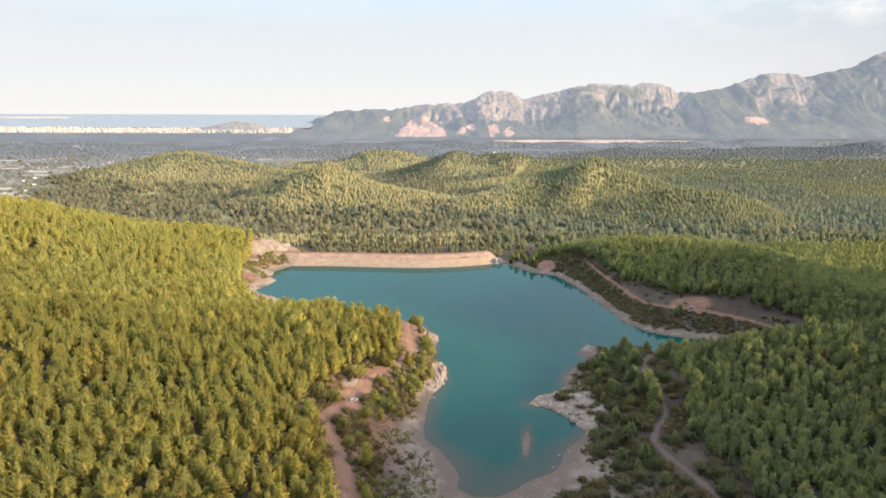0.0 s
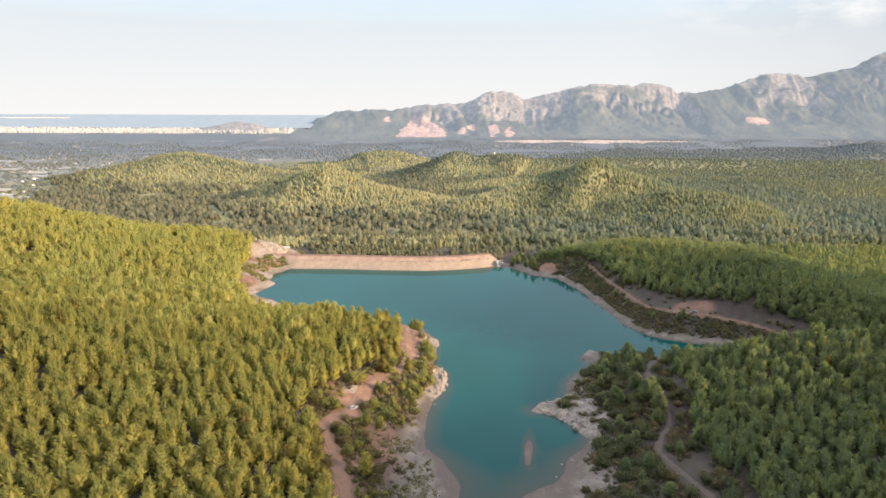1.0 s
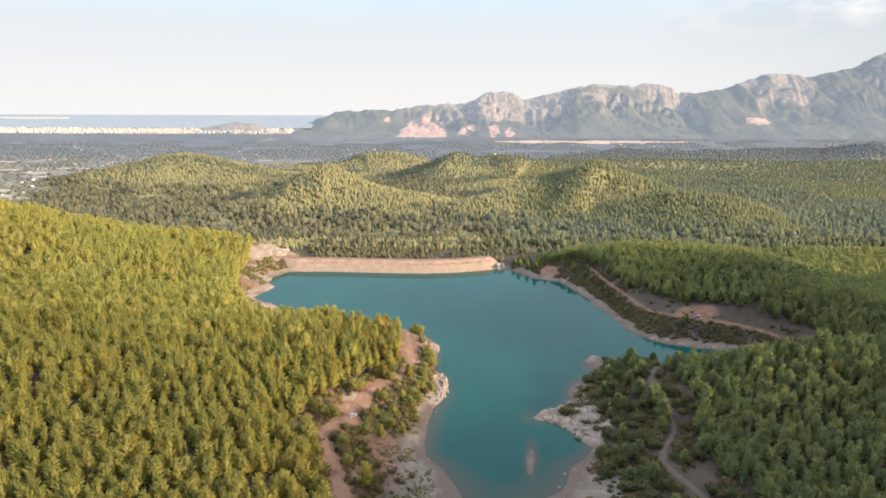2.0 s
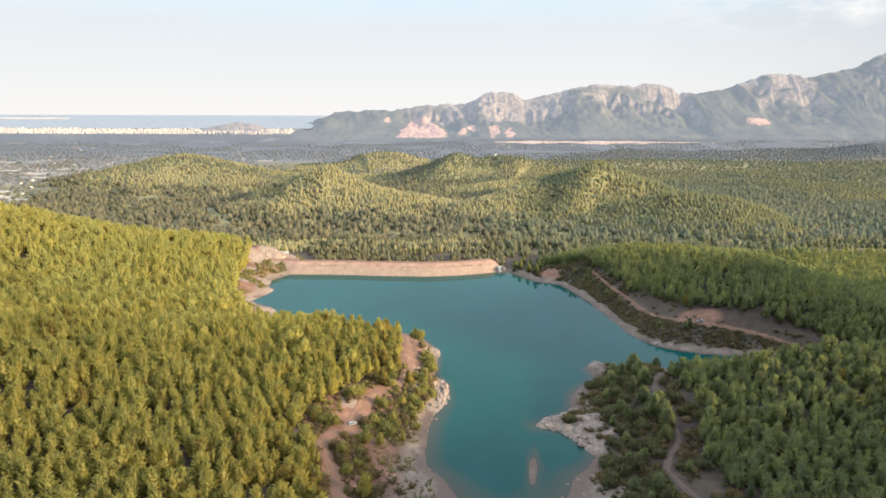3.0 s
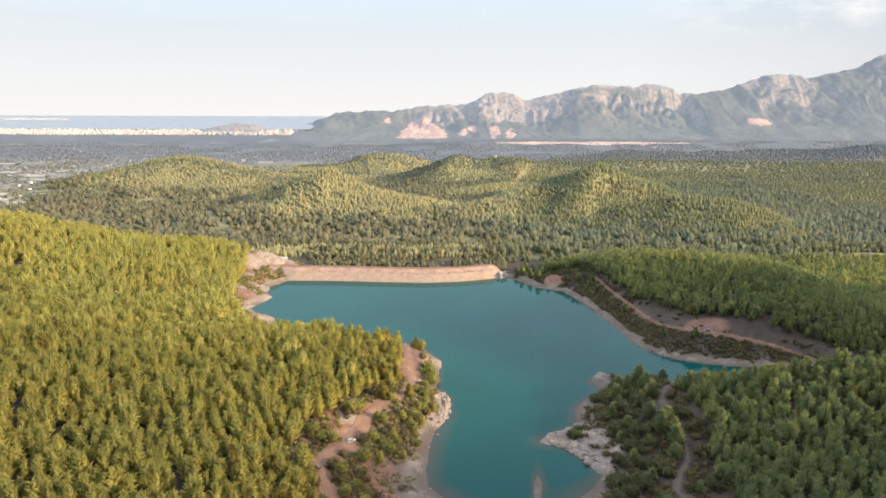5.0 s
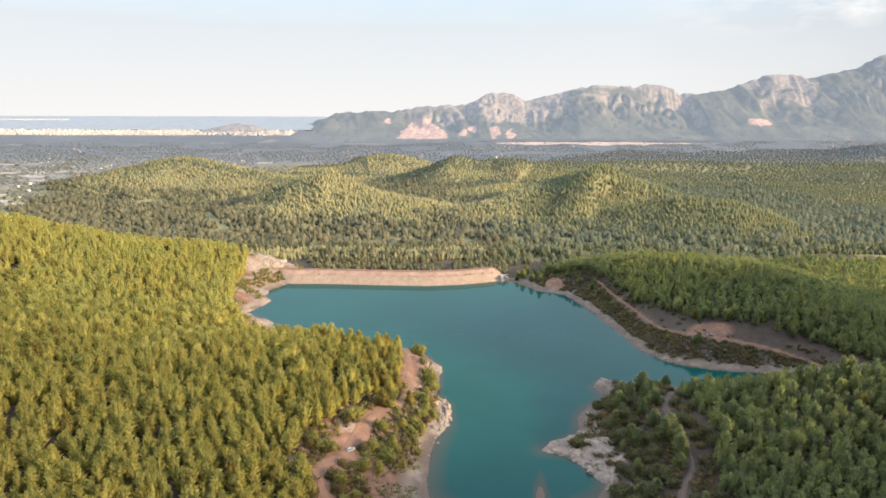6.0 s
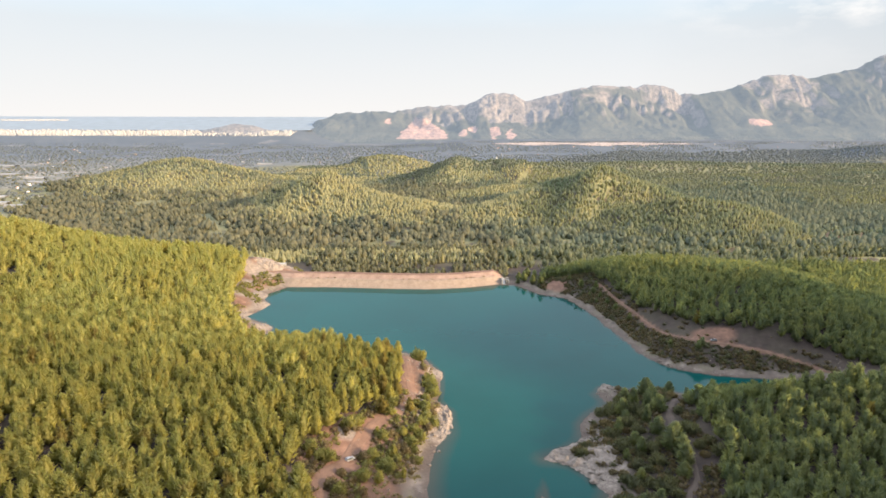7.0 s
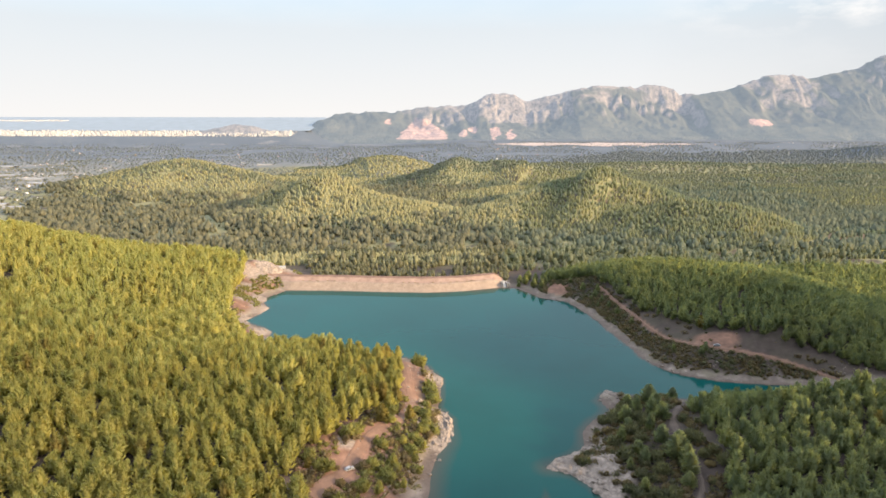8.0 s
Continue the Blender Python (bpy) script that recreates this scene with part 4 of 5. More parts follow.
# unseen woods to the south, and over the hills added to shade the bank
for x0, x1, y0, y1, label in ((-420, 240, -230, 165, "pine woods south of the lake"), (240, 520, -60, 330, "pine woods on the unseen hills added for shade in the east")):
    gx, gy = np.meshgrid(np.arange(x0, x1, 8.0), np.arange(y0, y1, 7.5))
    x2, y2 = (gx + rng.uniform(-3, 3, gx.shape)).ravel(), (gy + rng.uniform(-3, 3, gy.shape)).ravel()
    keep = (land(x2, y2) > 2.5) & (lake_gap(x2, y2) > 9) & ~open_ground(x2, y2) & ((y2 < 160) | (x2 > 0.73 * y2 + 42))
    for t in TRACKS:
        keep &= line_gap(x2, y2, t) > 6
    forest("pine_wood", label, FAR, PINE_SHADED, x2[keep], y2[keep], 0.8 + 0.3 * rng.uniform(0, 1, keep.sum()), 95, 1.3)


# the pines of the spit, tree by tree
crowns = [crown_of(60 + s, PINE if s < 5 else DRYING) for s in range(6)]
trunk = mesh_of("trunk", *trunk_mesh(8.2, 0.16), BARK)
models = []
for c in crowns:
    dry = len(models) == 5
    tree = thing("pine_tree", "young pine turning brown and dry" if dry else "young pine with upturned yellow-green sprays", "tree", "pines on the spit")
    part("trunk", trunk, None, tree)
    part("crown", c, None, tree)
    models.append(tree)
spit &= rough(x, y, 9, 89, 2) > -0.6
sx, sy, ss = x[spit], y[spit], size[spit] * 0.97
sz = land(sx, sy)
for i in range(len(sx)):
    m = Matrix.LocRotScale((sx[i], sy[i], sz[i]), Euler((0, 0, rng.uniform(0, 6.28))), (ss[i], ss[i], ss[i] * rng.uniform(0.8, 0.98)))
    if i < len(models):
        models[i].matrix_basis = m
    else:
        copy_thing(models[5 if i % 13 == 0 else i % 5], m)
nx, ny, ns = x[close], y[close], size[close]
for i, (tx, ty, tz) in enumerate(zip(nx, ny, land(nx, ny))):
    m = Matrix.LocRotScale((tx, ty, tz), Euler((0, 0, rng.uniform(0, 6.28))), (ns[i], ns[i], ns[i] * rng.uniform(0.9, 1.05)))
    copy_thing(models[i % 5 if i % 11 else 5], m)["group"] = "pines on the near slope"

shaded_models = []
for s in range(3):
    tree = thing("pine_tree", "young pine on the shaded bank, needles painted darker for the shade", "tree", "pines on the banks")
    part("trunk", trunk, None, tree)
    part("crown", crown_of(70 + s, PINE_SHADED, 130), None, tree)
    shaded_models.append(tree)

# woods on the hills beyond
bands = [(640, 860), (860, 1150), (1150, 1550), (1550, 2100), (2100, 2950), (2950, 3420)]
for k, (y0, y1) in enumerate(bands):
    step = max(4.2, (y0 + y1) / 2 / (188 if y1 < 1600 else 165))
    x, y = plot(-0.76 * y1, 0.78 * y1 + 60, y0, y1, step, 100 + k)
    high = land(x, y)
    hilly = high > -14 + 6 * rough(x, y, 160, 101, 3)
    hilly |= (x > 60 + 0.1 * y + 90 * rough(x, y, 200, 103, 2)) & (y > 900)
    hilly &= ~((y > 1750 + 1.6 * (x + 100) * (x > -100) * (x < 800) + 1440 * (x >= 800) - 200 * rough(x, y, 300, 107, 3)) & (high < -4))
    hilly |= (x > -480 + 90 * rough(x, y, 150, 109, 2)) & (x < 500) & (y > 1180) & (y < 2150 + 200 * rough(x, y, 200, 111, 2))
    hilly &= ~((y < 730 + 30 * rough(x, y, 60, 115, 2)) & (x > 40))
    hilly &= (y < 2650 + 120 * rough(x, y, 120, 113, 2)) | (x > 350 + 150 * rough(x, y, 200, 119, 2))
    hilly &= (rough(x, y, 45, 105, 3) > -0.72) & (~red_clearing(x, y) | (rng.uniform(0, 1, len(x)) < 0.35))
    x, y = x[hilly], y[hilly]
    size = 0.74 * np.clip(1 + 0.22 * rng.standard_normal(len(x)), 0.5, 1.5)
    # the greyed needles take over with distance, in bands and hollows, for haze and shade
    hazed = rng.uniform(0, 1, len(x)) < np.interp(y, [1000, 1600, 2300], [0, 0.2, 0.7]) + np.clip((x - 250) / 700, 0, 0.4) + 0.9 * np.clip(3 * rough(x * 0.25, y, 140, 117, 2), -0.7, 1) * (y > 900)
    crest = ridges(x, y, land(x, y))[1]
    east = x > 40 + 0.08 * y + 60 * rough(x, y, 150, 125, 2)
    hazed &= ~((crest > 0.3) & (y < 1130) & (rng.uniform(0, 1, len(x)) < 0.9))
    hazed |= (crest < 0.25) & (y > 1000) & (x > 150) & (rng.uniform(0, 1, len(x)) < np.interp(rough(x, y * 1.6, 120, 123, 2), [-0.2, 0.2], [0.95, 0.35]))
    # the furthest woods take the leaf colour tinted for haze
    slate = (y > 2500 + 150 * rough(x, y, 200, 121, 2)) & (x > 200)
    for chosen, mat, label in ((~hazed & ~slate & ~east, PINE_FAR, "pine woods over rolling hills, needles painted pale for haze"), (~hazed & ~slate & east, PINE_GREEN_SHADED, "green pine woods over the eastern ridges, painted darker for raking light"), (hazed & ~slate, PINE_HAZED, "pines over the far hills, greyed for haze and shade"), (slate, PLAIN_LEAF, "woods at the foot of the mountains, tinted slate for haze")):
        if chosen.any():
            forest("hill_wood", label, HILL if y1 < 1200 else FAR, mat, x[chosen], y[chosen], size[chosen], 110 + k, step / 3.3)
# mixed trees in the valley below the dam and along the plain's edge
ROUND = [round_crown(80 + s, 0, 7.0, 3.1) for s in range(5)] + FAR[:3]
x, y = plot(-1200, 700, 570, 1500, 6.5, 131)
high = land(x, y)
vale = ((high < -6 + 6 * rough(x, y, 160, 101, 3)) | ((y < 665) & (x > -140) & (x < 75)) | ((y < 735 + 30 * rough(x, y, 60, 115, 2)) & (x > 60))) & ((lake_gap(x, y) > 70) | ((y > 574) & (x > -125) & (x < 100)) | ((y > 615) & (x > 60))) & (rough(x, y, 32, 133, 3) > -0.36) & ((y < 900) | (rng.uniform(0, 1, len(x)) < 0.75))
vale &= ~((x > 425) & (x < 640) & (y > 655) & (y < 738)) & (~red_clearing(x, y) | (rng.uniform(0, 1, len(x)) < 0.45))
vale &= x > -0.56 * y - 130 * rough(x, y, 200, 135, 3) - 50
x, y = x[vale], y[vale]
LEAFY = [round_crown(90 + s, 5, 7.4, 3.1) for s in range(5)]
stand = np.minimum(np.clip(0.98 + 0.55 * rng.standard_normal(len(x)) + 0.35 * rough(x, y, 40, 139, 2), 0.3, 1.8), np.where(y < 640, 1.0, 1.8))
# eastern valley trees get the greyed needles, to darken them for shade
shady = x > 70 + 40 * rough(x, y, 80, 127, 2)
for chosen, protos, mat, label in (
    ((y < 780) & ~shady, LEAFY, VALLEY_LEAF, "mixed olive and broadleaf trees below the dam"),
    ((y < 780) & shady, LEAFY, PINE_HAZED, "trees along the valley east of the dam, greyed and darkened for shade"),
    ((y >= 780) & ~shady, ROUND, VALLEY_LEAF, "mixed olive and broadleaf trees on the valley floor"),
    ((y >= 780) & shady, ROUND, PINE_HAZED, "trees in the eastern valleys, greyed for haze and shade"),
):
    forest("valley_wood", label, protos, mat, x[chosen], y[chosen], stand[chosen], 137)

x, y = plot(-2000, -420, 900, 2500, 17.0, 151)
garden = (rough(x, y, 70, 153, 3) > 0.02) & (land(x, y) < -8) & (y > 900 - 0.2 * x) & (x < -0.5 * y - 60)
x, y = x[garden], y[garden]
forest("garden_trees", "orchard trees and hedges between the fields", FAR, VALLEY_LEAF, x, y, 0.45 + 0.4 * rng.uniform(0, 1, len(x)), 155, 2.0)

# hedges, orchards and groves dotted over the plain
x, y = plot(-2700, 2700, 1000, 3800, 24.0, 141)
grove = (rough(x, y, 160, 143, 3) > -0.22) & (land(x, y) < -5) & (y > 1750 + 0.95 * (x + 100) * (x > -100) - 1.6 * np.clip(-x - 250, 0, 600) - 2000 * (x > 400))
grove &= (x < 400) | (y > 2620)
x, y = x[grove], y[grove]
forest("plain_groves", "groves and hedges over the plain, tinted slate blue for haze", FAR, PLAIN_LEAF, x, y, 0.36 + 0.2 * rng.uniform(0, 1, len(x)), 145, 7.0)


# ---- tracks ----
def smooth_line(points, step=1.5):
    """A rounded line through the points, at even steps."""
    p = np.array(points, float)
    p = np.vstack([2 * p[0] - p[1], p, 2 * p[-1] - p[-2]])
    out = []
    for i in range(1, len(p) - 2):
        a, b, c, d = p[i - 1 : i + 3]
        n = max(2, int(np.hypot(*(c - b)) / step))
        for t in np.arange(n) / n:
            out.append(0.5 * (2 * b + (c - a) * t + (2 * a - 5 * b + 4 * c - d) * t * t + (3 * b - a - 3 * c + d) * t**3))
    return np.array(out + [p[-2]])


def build_track(points, wide, label, mat=TRACK):
    line = smooth_line(points)
    way = np.gradient(line, axis=0)
    way /= np.linalg.norm(way, axis=1)[:, None]
    side = np.stack([way[:, 1], -way[:, 0]], 1)
    across = np.array([-1.15, -0.9, -0.62, -0.42, -0.15, 0.15, 0.42, 0.62, 0.9, 1.15]) * wide / 2
    lift = np.array([-0.25, 0.2, 0.14, 0.14, 0.26, 0.26, 0.14, 0.14, 0.2, -0.25])
    wob = 0.55 * rough(line[:, 0], line[:, 1], 6, 141, 2)
    x = line[:, 0:1] + side[:, 0:1] * across[None, :] * (1 + wob[:, None])
    y = line[:, 1:2] + side[:, 1:2] * across[None, :] * (1 + wob[:, None])
    z = land(x, y) + lift[None, :]
    me = mesh_of("dirt_track", np.stack([x.ravel(), y.ravel(), z.ravel()], 1), grid_faces(len(line), len(across)), mat)
    return thing("dirt_track", label, "track", kind="structure", data=me)


build_track(TRACK_WEST, 5.0, "rutted reddish dirt track along the wooded spit")
build_track(TRACK_EAST, 2.5, "narrow grey winding dirt track between scrub and pines", TRACK_GREY)
build_track(TRACK_NORTH, 1.9, "pale dirt track above the shore")

# ---- scrub on the banks ----
def shrub_mesh(seed, tall, wide, mat):
    v, f = round_crown(seed, 60, tall, wide)
    return mesh_of("shrub", v, f, mat, True, soft_normals(v, f, 0.4))


bush_meshes = [shrub_mesh(200 + s, 2.6, 1.7, BROADLEAF) for s in range(4)] + [shrub_mesh(210 + s, 1.5, 1.5, DRY_LEAF) for s in range(2)] + [shrub_mesh(220 + s, 2.2, 2.0, SHADE_SCRUB) for s in range(4)]
bush_labels = ["olive green shrub on the bank"] * 4 + ["dry brown scrub bush on the bank"] * 2 + ["scrub bush greyed and darkened for the shaded bank"] * 4
r = np.random.default_rng(31)
for zone, step, dry, limit in ((OPEN_WEST, 3.4, 0.3, 90), (OPEN_EAST, 3.4, 0.35, 170)):
    ring = np.array(zone, float)
    x, y = plot(*(ring[:, 0].min(), ring[:, 0].max(), max(185, ring[:, 1].min()), ring[:, 1].max()), step, 151)
    keep = inside(x, y, zone) & (land(x, y) > (0.9 if zone is OPEN_EAST else 1.5) + 0.8 * rough(x, y, 8, 153, 2)) & (lake_gap(x, y) > 5)
    keep &= rough(x, y, 16, 155, 2) > -0.22
    for t in TRACKS:
        keep &= line_gap(x, y, t) > 3.4
    # the red clearing where the track bends, and the slope over the north track, stay bare
    keep &= (np.hypot(x + 47, y - 270) > 9) & (np.hypot(x + 39, y - 258) > 7)
    # the pale flat above the water, and the tip of the spit, stay open
    keep &= ~inside(x, y, BEACH_WEST) & ~((x > -32) & (x < 0) & (y > 326) & (y < 400))
    x, y = x[keep], y[keep]
    order = r.permutation(len(x))[:limit]
    for px_, py_, pz_ in zip(x[order], y[order], land(x[order], y[order])):
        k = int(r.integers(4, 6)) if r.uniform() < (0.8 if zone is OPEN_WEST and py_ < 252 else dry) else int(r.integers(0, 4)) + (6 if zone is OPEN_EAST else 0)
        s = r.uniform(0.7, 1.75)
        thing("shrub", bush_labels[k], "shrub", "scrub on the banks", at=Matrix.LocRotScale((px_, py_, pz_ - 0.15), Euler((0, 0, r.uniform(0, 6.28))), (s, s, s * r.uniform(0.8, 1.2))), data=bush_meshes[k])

# low scrub further off, too dense to tell bush from bush
LOW = [round_crown(230 + k, 11, 1.8, 1.9) for k in range(5)]
for zone, step, mat, label in ((OPEN_NORTH, 2.9, SHADE_SCRUB, "low scrub along the far bank, greyed and darkened for shade"), (OPEN_NORTH, 2.3, DRY_LEAF, "dry brown scrub along the far bank"), (OPEN_ABUTMENT, 2.6, BROADLEAF, "thin scrub on the abutment"), (OPEN_EAST, 3.6, SHADE_SCRUB, "undergrowth greyed and darkened for the shaded bank"), (OPEN_EAST, 2.7, DRY_LEAF, "brown undergrowth on the shaded bank"), (OPEN_WEST, 2.7, DRY_LEAF, "dry undergrowth on the spit"), (OPEN_WEST, 3.3, BROADLEAF, "low green undergrowth on the spit")):
    ring = np.array(zone, float)
    x, y = plot(*(ring[:, 0].min(), ring[:, 0].max(), max(185, ring[:, 1].min()), ring[:, 1].max()), step, 161 + int(step * 10))
    high = land(x, y)
    keep = inside(x, y, zone) & (high > (1.1 if zone is OPEN_EAST else 1.8) + 1.2 * rough(x, y, 8, 163, 2)) & (lake_gap(x, y) > 5)
    keep &= rough(x, y, 13, 165 + int(step * 10), 2) > (-0.3 if zone is OPEN_NORTH else -0.16 if zone is OPEN_WEST else -0.05 if zone is not OPEN_ABUTMENT else 0.1)
    for t in TRACKS:
        keep &= line_gap(x, y, t) > (1.7 if t is TRACK_NORTH else 3.2)
    keep &= np.hypot(x - 90, (y - 537) * 0.7) > 8
    keep &= (np.hypot(x + 46, y - 266) > 4) & (np.hypot(x + 39, y - 259) > 5) & ~(inside(x, y, BEACH_WEST) & (r.uniform(0, 1, len(x)) < 0.7)) & ~((x > -32) & (x < 0) & (y > 326) & (y < 400) & (line_gap(x, y, TRACK_WEST) < 9))
    if zone is OPEN_NORTH:
        above = (x > 120) & (y > np.interp(x, [125, 129, 134, 142, 161, 176, 193, 232], [506, 466, 431, 407, 391, 385, 380, 362]))
        keep &= ~above | (r.uniform(0, 1, len(x)) < np.where(y > 440, 0.6, 0.06 if mat is DRY_LEAF else 0.02))
    x, y = x[keep], y[keep]
    v, f, shape, _ = spread_trees(LOW, x, y, land(x, y) - 0.2, np.clip(0.7 + 0.25 * r.standard_normal(len(x)), 0.3, 1.3), 171)
    thing("scrub", label, "scrub", kind="stuff", data=mesh_of("scrub", v, f, mat, True, shape))

# thin grass and weeds on the pale flat by the water
x, y = plot(-30, 6, 190, 270, 1.6, 181)
keep = inside(x, y, BEACH_WEST) & (land(x, y) > 0.7) & (rough(x, y, 9, 183, 2) > 0.12) & (line_gap(x, y, TRACK_WEST) > 4)
x, y = x[keep], y[keep]
v, f, shape, _ = spread_trees(LOW, x, y, land(x, y) - 0.1, 0.09 + 0.12 * r.uniform(0, 1, len(x)), 185, 3.2)
thing("grass", "thin grey-green grass and weeds on the drying flat", "grass", kind="stuff", data=mesh_of("grass", v, f, WEEDS, True, shape))

# broad dark bushes at the spit's point
for bx, by, s in ((-17, 382, 2.6), (-10, 352, 1.9), (-9, 345, 2.5), (-8, 338, 2.2), (-27, 300, 1.5), (-11, 320, 1.2)):
    thing("shrub", "broad dark green bush on the point of the spit", "shrub", "scrub on the banks", at=Matrix.LocRotScale((bx, by, float(land(np.array([bx]), np.array([by]))[0]) - 0.3), Euler((0, 0, bx)), (s, s, s * 0.95)), data=bush_meshes[int(by) % 4])

# dry tufts in a row along the dam's berm
line = smooth_line(SHORE_DAM[::-1][:6], 2.2)
for k, (bx, by) in enumerate(line):
    if r.uniform() < 0.6:
        continue
    s = r.uniform(0.15, 0.42)
    thing("shrub", "small dry tuft on the dam's earth berm", "shrub", "tufts along the dam", at=Matrix.LocRotScale((bx + r.uniform(-0.8, 0.8), by + 9.2 + r.uniform(-0.3, 0.5), 5.72), Euler((0, 0, r.uniform(0, 6.28))), (s * 1.2, s, s)), data=bush_meshes[4 + k % 2])

# ---- single pines that stand free on the banks ----
free_west = [(-28, 312, 0.9), (-25, 318, 0.8), (-30, 299, 0.8), (-31, 283, 0.6), (-29, 216, 0.85), (-55, 258, 0.4), (-26, 195, 0.7), (-20, 286, 0.6), (-15, 279, 0.5), (-23, 271, 0.65), (-18, 258, 0.6), (-27, 250, 0.6), (-13, 297, 0.5), (-18, 305, 0.6)]
free_east = [(92, 322, 0.7), (88, 314, 0.6), (96, 312, 0.75), (95, 300, 0.8), (90, 296, 0.7), (84, 288, 0.65), (91, 284, 0.85), (86, 276, 0.75), (92, 270, 0.9), (88, 264, 0.7), (94, 259, 0.95), (84, 268, 0.6), (80, 280, 0.6), (78, 262, 0.55), (100, 330, 0.7), (108, 338, 0.75), (116, 341, 0.6), (72, 232, 0.5), (78, 222, 0.6), (82, 215, 0.5), (74, 216, 0.4), (86, 305, 0.6), (82, 300, 0.5), (110, 285, 0.6), (83, 310, 0.7), (79, 304, 0.6), (76, 292, 0.6), (88, 290, 0.8), (81, 272, 0.7), (96, 318, 0.8), (101, 322, 0.8), (106, 330, 0.8), (90, 330, 0.6), (93, 278, 0.8), (72, 240, 0.5), (80, 232, 0.55), (70, 224, 0.5), (104, 292, 0.7), (74, 270, 0.5), (80, 250, 0.6), (76, 256, 0.5), (86, 246, 0.6), (92, 228, 0.5), (66, 236, 0.4), (78, 240, 0.5), (88, 205, 0.6), (80, 205, 0.5), (94, 290, 0.7), (98, 304, 0.75), (84, 296, 0.7), (96, 276, 0.75), (94, 270, 0.7), (95, 265, 0.8), (93, 257, 0.7), (91, 252, 0.6)]
free_north = [(150, 388, 0.5), (153, 390, 0.55), (137, 398, 0.4), (118, 500, 0.5), (112, 508, 0.5), (120, 520, 0.55), (114, 494, 0.5), (120, 486, 0.55), (122, 470, 0.6), (116, 512, 0.6), (110, 530, 0.6), (103, 545, 0.5), (126, 448, 0.45), (80, 548, 0.7), (74, 556, 0.8), (84, 560, 0.8), (92, 566, 0.8), (68, 566, 0.8), (100, 562, 0.8), (64, 572, 0.8), (78, 572, 0.9), (88, 578, 0.9), (72, 580, 0.9), (96, 574, 0.8), (108, 556, 0.7), (62, 562, 0.6)]
placed = 0
for spot in free_west + free_east[::2] + free_north:
    fx, fy, fs = spot
    broad = 1.25 if fx < 40 or fy > 345 else 1.7 + 0.25 * math.sin(fx * 5 + fy)
    tall = (1.12 if fx < 40 or fy > 345 else 1.3) + 0.15 * math.sin(fx * 3.7 + fy)
    m = Matrix.LocRotScale((fx, fy, float(land(np.array([fx]), np.array([fy]))[0])), Euler((0.06 * math.sin(fy), 0.06 * math.cos(fy * 2), fx)), (fs * broad, fs * broad, fs * tall))
    if fx < 40:
        copy_thing(models[int(fx * 7 + fy) % len(models)], m)["group"] = "pines on the banks"
    elif placed < 3:
        shaded_models[placed].matrix_basis = m
        placed += 1
    else:
        copy_thing(shaded_models[int(fx * 7 + fy) % 3], m)


# ---- rocks ----
def boulder_mesh(seed):
    r = np.random.default_rng(seed)
    bm = bmesh.new()
    bmesh.ops.create_icosphere(bm, subdivisions=2, radius=1.0)
    cuts = [(Vector(r.standard_normal(3)).normalized(), r.uniform(0.35, 0.75)) for _ in range(10)]
    for v in bm.verts:
        for way, reach in cuts:
            over = v.co.dot(way) - reach
            if over > 0:
                v.co -= way * over
        v.co.z *= 0.72
        v.co *= 1 + 0.06 * r.standard_normal()
    me = bpy.data.meshes.new("boulder")
    bm.to_mesh(me)
    bm.free()
    me.materials.append(ROCK)
    return me


rocks = [boulder_mesh(300 + s) for s in range(7)]
r = np.random.default_rng(37)
# places rich in rock: x, y, spread, how many, largest size
for cx, cy, spread, many, most in ((-2, 309, 7, 30, 2.4), (-5, 296, 6, 16, 1.9), (-2, 321, 5, 16, 2.2), (51, 280, 3.2, 14, 2.0), (57, 274, 4, 16, 2.2), (63, 283, 5, 18, 2.0), (60, 264, 4, 18, 2.6), (86, 351, 4, 16, 1.8), (66, 252, 5, 10, 1.6), (-6, 366, 6, 12, 1.4), (52, 236, 5, 10, 1.2), (60, 226, 7, 8, 1.0), (-146, 500, 9, 16, 1.8), (-158, 578, 8, 22, 2.6), (-148, 590, 6, 10, 2.2), (-150, 478, 7, 10, 1.6), (-128, 446, 8, 10, 1.5), (115, 420, 8, 8, 1.2), (122, 392, 7, 8, 1.2), (100, 510, 9, 8, 1.3), (-372, 549, 8, 14, 3.0), (-41, 281, 4, 8, 1.6)):
    for _ in range(many):
        bx, by = cx + spread * r.standard_normal() * 0.8, cy + spread * r.standard_normal()
        bz = float(land(np.array([bx]), np.array([by]))[0])
        if bz < -0.15:
            continue
        s = most * r.uniform(0.3, 1.0) ** 1.4
        thing("boulder", "pale weathered limestone boulder on the shore", "rock", "rocks along the shore", at=Matrix.LocRotScale((bx, by, bz + s * 0.02), Euler((r.uniform(-0.4, 0.4), r.uniform(-0.4, 0.4), r.uniform(0, 6.28))), (s * r.uniform(0.8, 1.6), s, s * r.uniform(0.4, 0.85))), data=rocks[int(r.integers(0, 7))])


